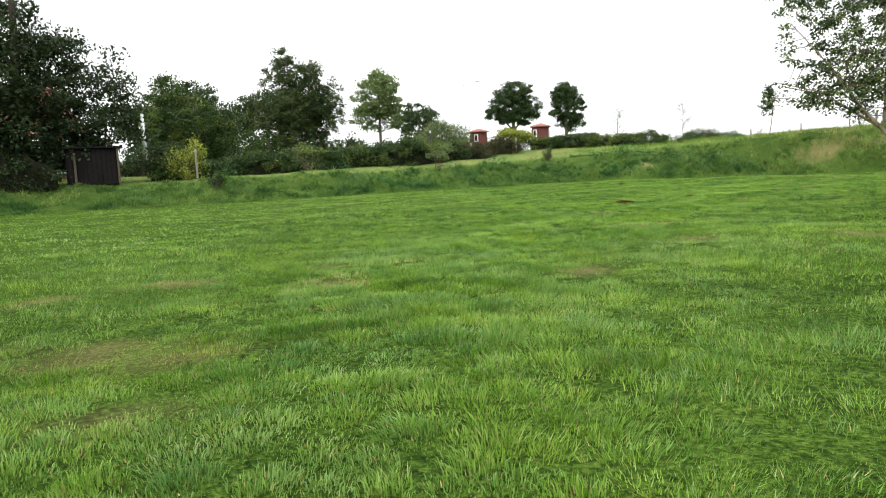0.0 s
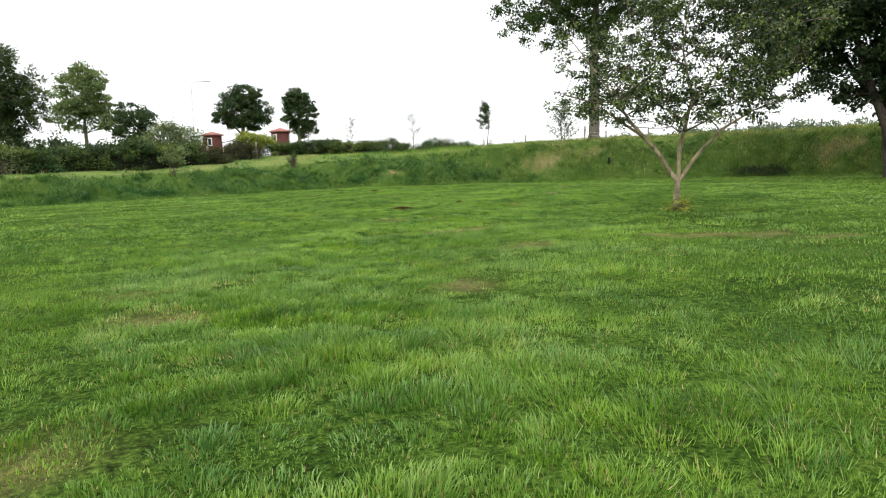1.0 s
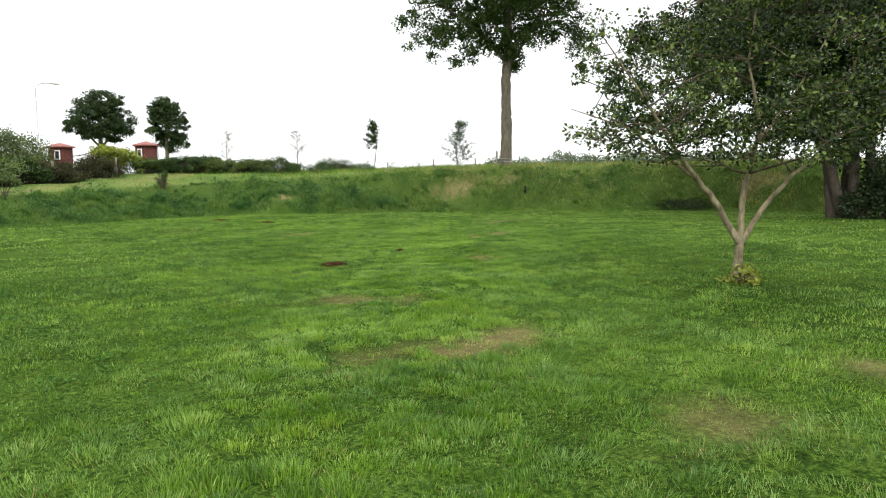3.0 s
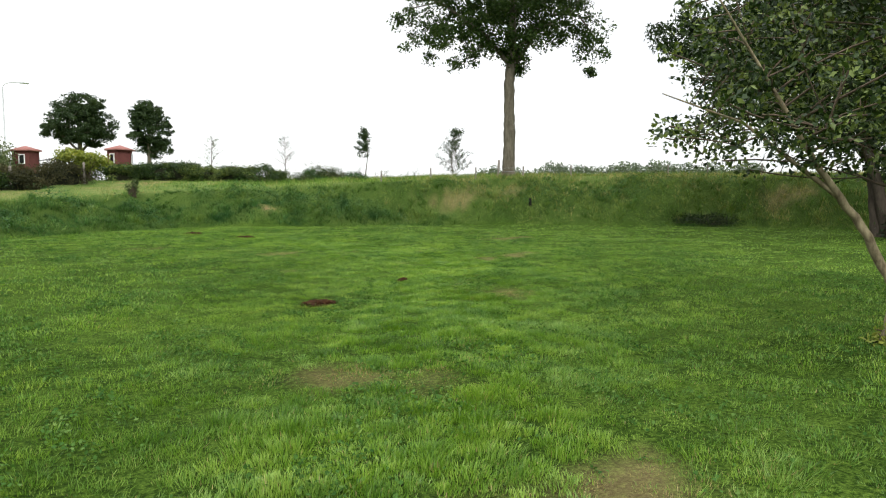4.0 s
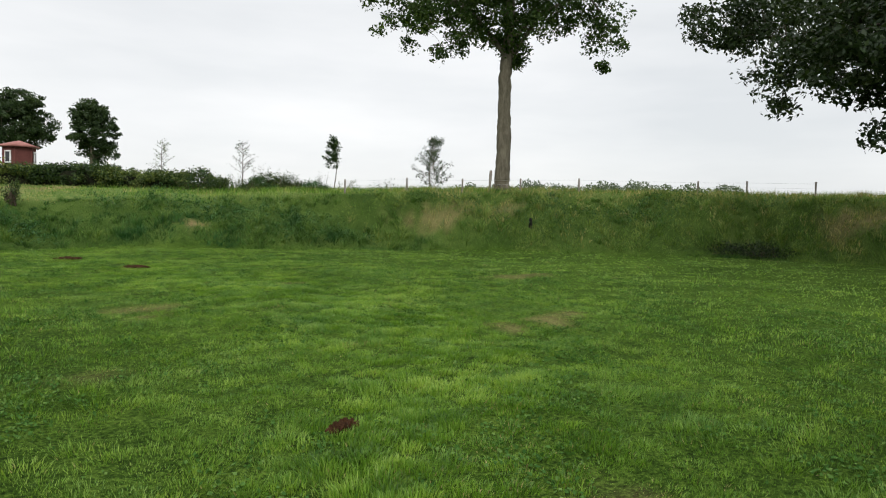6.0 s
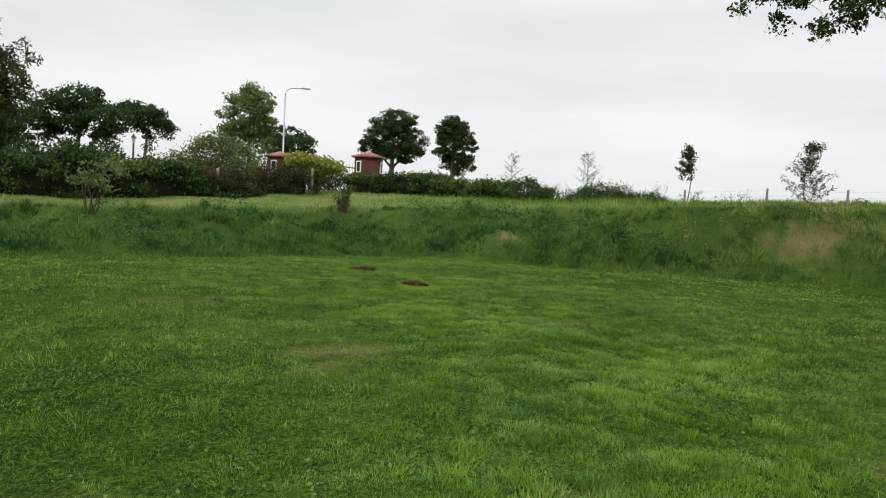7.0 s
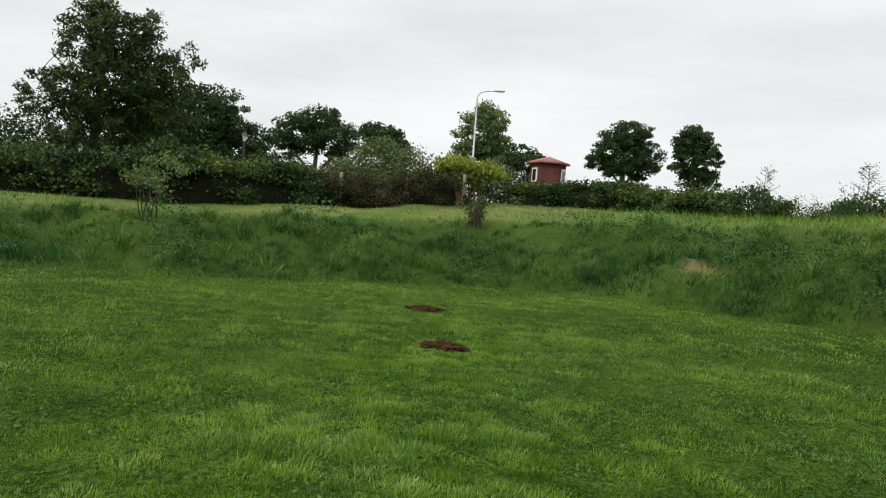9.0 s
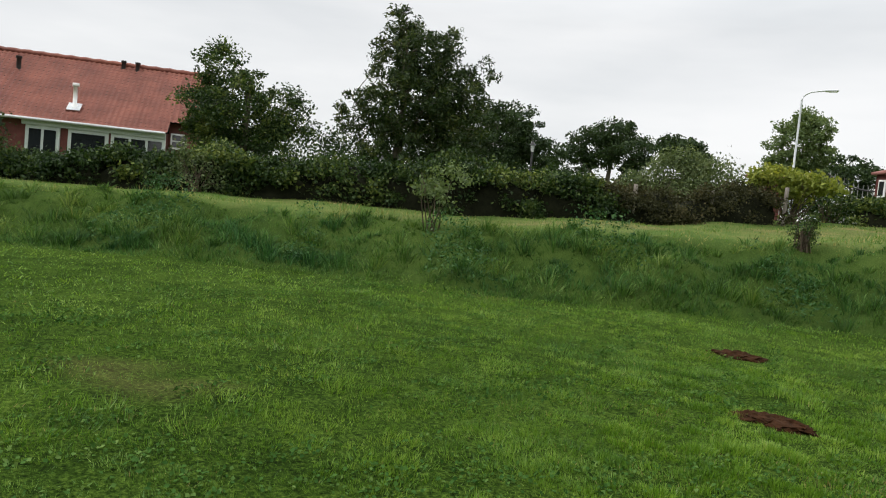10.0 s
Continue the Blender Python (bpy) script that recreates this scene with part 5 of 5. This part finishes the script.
for up in (0.3, 0.48):
    wire([(px, py, at_ground(px, py) + up) for px, py in FENCE], "thin steel wire strung along the fence posts")


def street_lamp(x, y, top):
    z = at_ground(x, y)
    lamp = thing("street_lamp", "tall pale grey street lamp with one curved arm", "street lamp", (x, y, z - 0.05))
    h = top - z
    V, F = tubes([[((0, 0, 0), 0.08), ((0, 0, 1.2), 0.08), ((0, 0, 1.25), 0.055), ((0, 0, h - 0.35), 0.04)]], 10)
    child("pole", np_mesh("pole", V, [F], M_STEEL, True), lamp)
    V, F = tubes([[((0.55 * (1 - math.cos(a)), 0, h - 0.38 + 0.38 * math.sin(a)), 0.035) for a in np.linspace(0, math.pi / 2, 8)] + [((0.95, 0, h + 0.02), 0.03)]], 8)
    child("arm", np_mesh("arm", V, [F], M_STEEL, True), lamp)
    bm = box_bm(0.55, 0.2, 0.09, (1.15, 0, h + 0.02), 0.03)
    head = part("lamp_head", bm, M_STEEL, lamp)
    part("lens", box_bm(0.34, 0.14, 0.03, (1.2, 0, h - 0.035), 0.01), M_WHITE, head)


street_lamp(2.05, 59.0, 8.15)


def garden_lantern(x, y, top, label):
    z = at_ground(x, y)
    g = thing("garden_lantern", label, "lantern", (x, y, z - 0.03), "garden lanterns")
    h = top - z - 0.34
    V, F = tubes([[((0, 0, 0), 0.06), ((0, 0, 0.25), 0.06), ((0, 0, 0.3), 0.035), ((0, 0, h), 0.028)]], 8)
    child("post", np_mesh("post", V, [F], M_BLACK, True), g)
    for k in range(6):
        a = k * math.tau / 6
        bm = bmesh.new()
        c, e = math.cos(a), math.sin(a)
        c2, e2 = math.cos(a + math.tau / 6), math.sin(a + math.tau / 6)
        q = [bm.verts.new(v) for v in ((0.04 * c, 0.04 * e, h), (0.04 * c2, 0.04 * e2, h), (0.068 * c2, 0.068 * e2, h + 0.16), (0.068 * c, 0.068 * e, h + 0.16))]
        f = bm.faces.new(q)
        bmesh.ops.solidify(bm, geom=[f], thickness=0.006)
        part("pane", bm, M_WHITE, g, "pale glass pane")
    bm = bmesh.new()
    bmesh.ops.create_cone(bm, cap_ends=True, segments=6, radius1=0.095, radius2=0.015, depth=0.1, matrix=Matrix.Translation((0, 0, h + 0.212)))
    part("cap", bm, M_BLACK, g)
    bm = bmesh.new()
    bmesh.ops.create_icosphere(bm, subdivisions=1, radius=0.025, matrix=Matrix.Translation((0, 0, h + 0.272)))
    part("finial", bm, M_BLACK, g)


garden_lantern(-0.62, 40.4, 3.45, "old-style black garden lantern with pale panes above the hedge")
garden_lantern(-6.6, 41.2, 2.95, "white-paned garden lantern half hidden by the hedge")

# ---- gate pavilions and gate ----


def gate_pavilion(x, y, top, turn, label):
    """A small six-sided brick pavilion with a low tiled roof."""
    z = at_ground(x, y)
    hut = thing("gate_pavilion", label, "pavilion", (x, y, z - 0.05), "pavilions at the gate", turn=turn)
    h = top - z - 0.26
    r = 0.62
    corner = [(r * math.cos(k * math.tau / 6), r * math.sin(k * math.tau / 6)) for k in range(6)]
    for k in range(6):
        a, b = Vector(corner[k]), Vector(corner[(k + 1) % 6])
        mid, turn_z = (a + b) / 2, math.atan2(b.y - a.y, b.x - a.x)
        side = part("wall", box_bm((b - a).length + 0.06, 0.1, h, (0, 0, h / 2), 0.012), M_RED_BRICK, hut, "", False, Matrix.Translation((mid.x * 0.94, mid.y * 0.94, 0)) @ Matrix.Rotation(turn_z, 4, "Z"))
        if k in (1, 3, 5):
            frame_z = h - 0.42
            part("window_frame", box_bm(0.30, 0.05, 0.52, (0, -0.085, frame_z), 0.01), M_WHITE, side, "white painted window frame")
            part("pane", box_bm(0.2, 0.03, 0.42, (0, -0.105, frame_z), 0.004), M_DARK_GLASS, side, "dark window pane")
    V = [(0.8 * math.cos(k * math.tau / 6), 0.8 * math.sin(k * math.tau / 6), h) for k in range(6)]
    V += [(v[0], v[1], h + 0.07) for v in V] + [(0, 0, h + 0.30), (0, 0, h)]
    quads = [(k, (k + 1) % 6, 6 + (k + 1) % 6, 6 + k) for k in range(6)]
    tris = [(6 + k, 6 + (k + 1) % 6, 12) for k in range(6)] + [((k + 1) % 6, k, 13) for k in range(6)]
    child("roof", np_mesh("roof", V, [quads, tris], M_HUT_TILE), hut, "low pink-red tiled roof")
    return hut


gate_pavilion(6.95, 48.9, 3.92, 12, "small red six-sided pavilion with white window beside the gate")
gate_pavilion(2.75, 51.2, 3.85, 40, "small red pavilion with pale window across the gate opening")


def gate_leaf(x, y, turn, high_end):
    """Half of the gate: pale bars under a rail that falls in a curve."""
    z = at_ground(x, y)
    g = thing("iron_gate", "open-barred faded grey iron gate leaf with curved dark top rail", "gate", (x, y, z), "gate leaves", turn=turn)
    length = 1.65
    curve = lambda u: 1.15 + 0.55 * (u * u if high_end else (1 - u) ** 2)  # noqa: E731
    V, F = tubes([[((u * length, 0, curve(u)), 0.028) for u in np.linspace(0, 1, 12)]], 6)
    child("top_rail", np_mesh("top_rail", V, [F], M_BLACK, True), g, "dark curved top rail")
    part("bottom_rail", box_bm(length, 0.035, 0.05, (length / 2, 0, 0.15), 0.006), M_GATE, g)
    part("middle_rail", box_bm(length, 0.035, 0.04, (length / 2, 0, 0.75), 0.006), M_GATE, g)
    for k in range(10):
        u = (k + 0.5) / 10
        V, F = tubes([[((u * length, 0, 0.1), 0.010), ((u * length, 0, curve(u) + 0.08), 0.010), ((u * length, 0, curve(u) + 0.16), 0.002)]], 5)
        child("bar", np_mesh("bar", V, [F], M_GATE, True), g)


gate_leaf(3.3, 50.75, -28, True)
gate_leaf(4.85, 49.95, -28, False)

# ---- shed and parasol ----


def shed(x, y, turn):
    s0 = thing("garden_shed", "low dark wooden shed under the tall tree, shade in its board colour", "shed", (x, y, at_ground(x, y) - 0.05), turn=turn)
    for k in range(10):
        part("plank", box_bm(0.17, 0.03, 1.45, (-0.81 + k * 0.18, -0.9, 0.73), 0.006), M_WOOD_DARK, s0)
    for k in (-1, 1):
        part("side_wall", box_bm(0.06, 1.8, 1.45, (k * 0.93, 0.02, 0.73), 0.008), M_WOOD_DARK, s0)
    part("back_wall", box_bm(1.9, 0.06, 1.45, (0, 0.9, 0.73), 0.008), M_WOOD_DARK, s0)
    part("roof", box_bm(2.2, 2.1, 0.07, (0, 0, 1.5), 0.01), M_WOOD_DARK, s0)
    part("corner_post", box_bm(0.08, 0.08, 1.5, (0.98, -0.95, 0.75), 0.01), M_TWIG, s0, "pale corner post")
    part("door_post", box_bm(0.09, 0.06, 1.3, (-0.62, -0.97, 0.65), 0.01), M_TWIG, s0, "pale door post")


shed(-14.7, 29.3, 24)


def furled_parasol(x, y, height):
    p = thing("furled_parasol", "furled white garden parasol on a thin pole", "parasol", (x, y, at_ground(x, y) - 0.03))
    V, F = tubes([[((0, 0, 0), 0.03), ((-0.1, 0, height), 0.025)]], 8)
    child("pole", np_mesh("pole", V, [F], M_WHITE, True), p)
    bm = bmesh.new()
    bmesh.ops.create_cone(bm, cap_ends=True, segments=16, radius1=0.11, radius2=0.07, depth=height * 0.6, matrix=Matrix.Translation((-0.07, 0, height * 0.68)))
    for k, v in enumerate(bm.verts):
        a = math.atan2(v.co.y, v.co.x + 0.07)
        v.co.xy = Vector((-0.07, 0)) + (v.co.xy - Vector((-0.07, 0))) * (1 + 0.3 * math.sin(a * 8))
    part("canopy", bm, M_WHITE, p, "folded white canopy cloth", True)


furled_parasol(-13.65, 32.3, 3.1)

# ---- the house ----


def pantile_roof(width, slope, rows, columns):
    """A slope of pantiles: x along the eave, y up the slope, z outwards."""
    per = 4
    xs = np.linspace(0, width, columns * per + 1)
    wave = 0.035 * np.cos(xs / width * columns * math.tau) + 0.012 * np.sin(2 * xs / width * columns * math.tau)
    V, F = [], []
    n = len(xs)
    for r in range(rows):
        y0, y1 = slope * r / rows - 0.05, slope * (r + 1) / rows
        jag = 0.006 * np.sin(np.arange(n) * 1.7 + r * 2.3)
        V += [np.stack([xs, np.full(n, y0), wave + 0.05 + jag], 1), np.stack([xs, np.full(n, y1), wave + 0.012], 1)]
        i = np.arange(n - 1) + 2 * r * n
        F.append(np.stack([i, i + 1, i + n + 1, i + n], 1))
    return np.concatenate(V), np.concatenate(F)


def house(x, y, turn):
    """A long low house: x runs along the front, y goes in, the front faces -y."""
    z = at_ground(x, y)
    h = thing("house", "long low brick house with red pantile roof and white windows", "house", (x, y, z), turn=turn)
    W, D, E = 17.0, 8.2, 3.75 - z
    cut = 1.25  # the front part of the house ends short of the gable, where the wall stands back under a higher eave
    part("wall", box_bm(W - cut, 0.3, E, (-W / 2 - cut / 2, 0.15, E / 2)), M_RED_BRICK, h)
    part("wall", box_bm(cut, 0.3, E + 0.55, (-cut / 2, 0.95, E / 2 + 0.27)), M_RED_BRICK, h, "set-back wall of dark red brick")
    part("wall", box_bm(0.3, 0.8, E, (-cut - 0.15, 0.7, E / 2)), M_RED_BRICK, h)
    side = part("window", box_bm(0.95, 0.2, 0.06, (-0.72, 0.74, E - 0.72), 0.01), M_WHITE, h)
    part("window_frame", box_bm(0.85, 0.1, 0.75, (-0.72, 0.77, E - 0.32), 0.02), M_WHITE, side, "white window frame")
    for k in (0, 1):
        part("pane", box_bm(0.68, 0.05, 0.27, (-0.72, 0.73, E - 0.5 + 0.34 * k), 0.006), M_DARK_GLASS, side, "dark window pane")
    part("wall", box_bm(W, 0.3, E, (-W / 2, D - 0.15, E / 2)), M_RED_BRICK, h)
    for k in (0, 1):
        bm = bmesh.new()
        xx = -0.15 if k else -W + 0.15
        q = [(xx - 0.15, 0.3, 0), (xx - 0.15, D - 0.3, 0), (xx - 0.15, D - 0.3, E), (xx - 0.15, D / 2, E + 3.3), (xx - 0.15, 0.3, E)]
        f = bm.faces.new([bm.verts.new(v) for v in q])
        ex = bmesh.ops.extrude_face_region(bm, geom=[f])
        bmesh.ops.translate(bm, vec=(0.3, 0, 0), verts=[v for v in ex["geom"] if isinstance(v, bmesh.types.BMVert)])
        bmesh.ops.recalc_face_normals(bm, faces=bm.faces[:])
        part("gable", bm, M_RED_BRICK, h)
    rise, run = 3.6, D / 2 + 0.35
    pitch = math.degrees(math.atan2(rise, run))
    slope = math.hypot(rise, run)
    for wide, skip, at in ((W + 0.25 - cut + 0.1, 0, pose(-W - 0.25, -0.35, E - 0.02, pitch, 0, 0)), (cut + 0.15, 0.95, pose(-cut + 0.1, -0.35, E - 0.02, pitch, 0, 0)),
                           (W + 0.5, 0, pose(0.25, D + 0.35, E - 0.02, pitch, 0, 180))):
        deck = part("roof", box_bm(wide - 0.02, slope - 0.1 - skip, 0.06, (wide / 2, slope / 2 + skip / 2, -0.08)), M_WOOD_DARK, h, "roof slope of dark boards under red pantiles", False, at)
        V, F = pantile_roof(wide, slope - skip, round(19 * (1 - skip / slope)), round(4 * wide))
        tagged(child("tile_cover", np_mesh("tile_cover", V + [0, skip, 0], [F], M_TILE), deck, "weathered red pantiles"), kind="stuff")
    V, F = tubes([[((u, D / 2, E + rise + 0.03 + 0.02 * math.sin(u * 9)), 0.13) for u in np.linspace(-W - 0.3, 0.3, 80)]], 8)
    child("ridge", np_mesh("ridge", V, [F], M_TILE, True), h)
    part("fascia", box_bm(6.4, 0.12, 0.34, (-4.45, -0.13, E - 0.16), 0.015), M_FRAME, h, "pale grey-green fascia board")
    V, F = tubes([[((u, -0.42, E - 0.06), 0.07) for u in np.linspace(-W, -cut, 12)]], 8)
    child("gutter", np_mesh("gutter", V, [F], M_STEEL, True), h)
    for cx, w, panes in ((-2.5, 2.5, 3), (-4.75, 1.8, 1), (-6.75, 1.5, 2), (-11.0, 2.0, 2), (-14.4, 1.6, 2)):
        win = thing_part(h, "window", cx, E)
        part("window_frame", box_bm(w, 0.14, 1.75, (cx, -0.03, E - 1.2), 0.02), M_FRAME, win, "pale grey-green window frame")
        for k in range(panes):
            pw = (w - 0.2) / panes - 0.12
            part("pane", box_bm(pw, 0.06, 1.45, (cx - w / 2 + 0.16 + pw / 2 + k * (pw + 0.12), -0.085, E - 1.22), 0.006), M_DARK_GLASS, win, "dark window pane")
    for cx, up, r, ht in ((-4.2, 0.94, 0.1, 0.3), (-3.5, 0.94, 0.1, 0.3), (-8.9, 0.72, 0.11, 0.5)):
        yy, zz = -0.35 + run * up, E + rise * up
        V, F = tubes([[((cx, yy, zz - 0.1), r), ((cx, yy, zz + ht), r), ((cx, yy, zz + ht + 0.01), r * 1.4), ((cx, yy, zz + ht + 0.12), r * 1.3)]], 10)
        child("roof_vent", np_mesh("roof_vent", V, [F], M_BLACK, True), h, "dark clay roof vent")
    yy, zz = -0.35 + run * 0.2, E + rise * 0.2
    V, F = tubes([[((-5.6, yy, zz - 0.1), 0.16), ((-5.6, yy, zz + 0.18), 0.14), ((-5.6, yy, zz + 0.2), 0.1), ((-5.6, yy, zz + 1.05), 0.1), ((-5.6, yy, zz + 1.06), 0.16), ((-5.6, yy, zz + 1.22), 0.15), ((-5.6, yy, zz + 1.23), 0.02)]], 12)
    child("flue", np_mesh("flue", V, [F], M_WHITE, True), h, "white flue pipe with cap")
    part("flue_plate", box_bm(0.6, 0.6, 0.03, (0, 0, 0), 0.005), M_STEEL, h, "grey lead plate", False, pose(-5.6, yy - 0.05, zz + 0.08, pitch, 0, 0))


def thing_part(parent, name, cx, E):
    """A part made of a thin sill with further pieces below it."""
    return part(name, box_bm(1.6, 0.2, 0.06, (cx, -0.1, E - 2.1), 0.01), M_WHITE, parent)


house(-22.7, 44.8, 50.5)

# ---- the far distance ----


def far_woods():
    """The low line of trees at the edge of the fields."""
    rng = np.random.RandomState(77)
    C = []
    for lo, hi, dist, top in ((36.5, 41, 260, 9.5), (42, 47, 250, 11.5), (47.8, 57.5, 230, 9.5)):
        n = int((hi - lo) * dist * 0.0175 / 3.0)
        for a in np.radians(np.linspace(lo, hi, max(n, 2))):
            d = dist * rng.uniform(0.95, 1.05)
            r = rng.uniform(2.6, 5.0)
            C.append((4 + d * math.sin(a), 12 + d * math.cos(a), top * rng.uniform(0.78, 1.04), r))
    C = np.array(C)
    k = rng.randint(0, len(C), 28000)
    d = rng.normal(size=(len(k), 3))
    d /= np.linalg.norm(d, axis=1, keepdims=True)
    P = np.column_stack([C[k, 0], C[k, 1], 2.4 + C[k, 2] * 0.5]) + d * np.column_stack([C[k, 3], C[k, 3], C[k, 2] * 0.5]) * rng.uniform(0.2, 1, (len(k), 1)) ** 0.7
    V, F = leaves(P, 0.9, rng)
    stuff("far_woods", "low line of distant trees behind the fields, haze in their colour", "trees", V, [F], M_HAZED_WOOD)


far_woods()

bush("weed_tuft", "yellowing weed tuft round the apple tree's foot", 7.95, 11.38, [(0, 0, 0.1, 0.22, 0.22, 0.14)], 500, 0.07, M_LEAF_YELLOW, 83, stems=6, category="weeds")
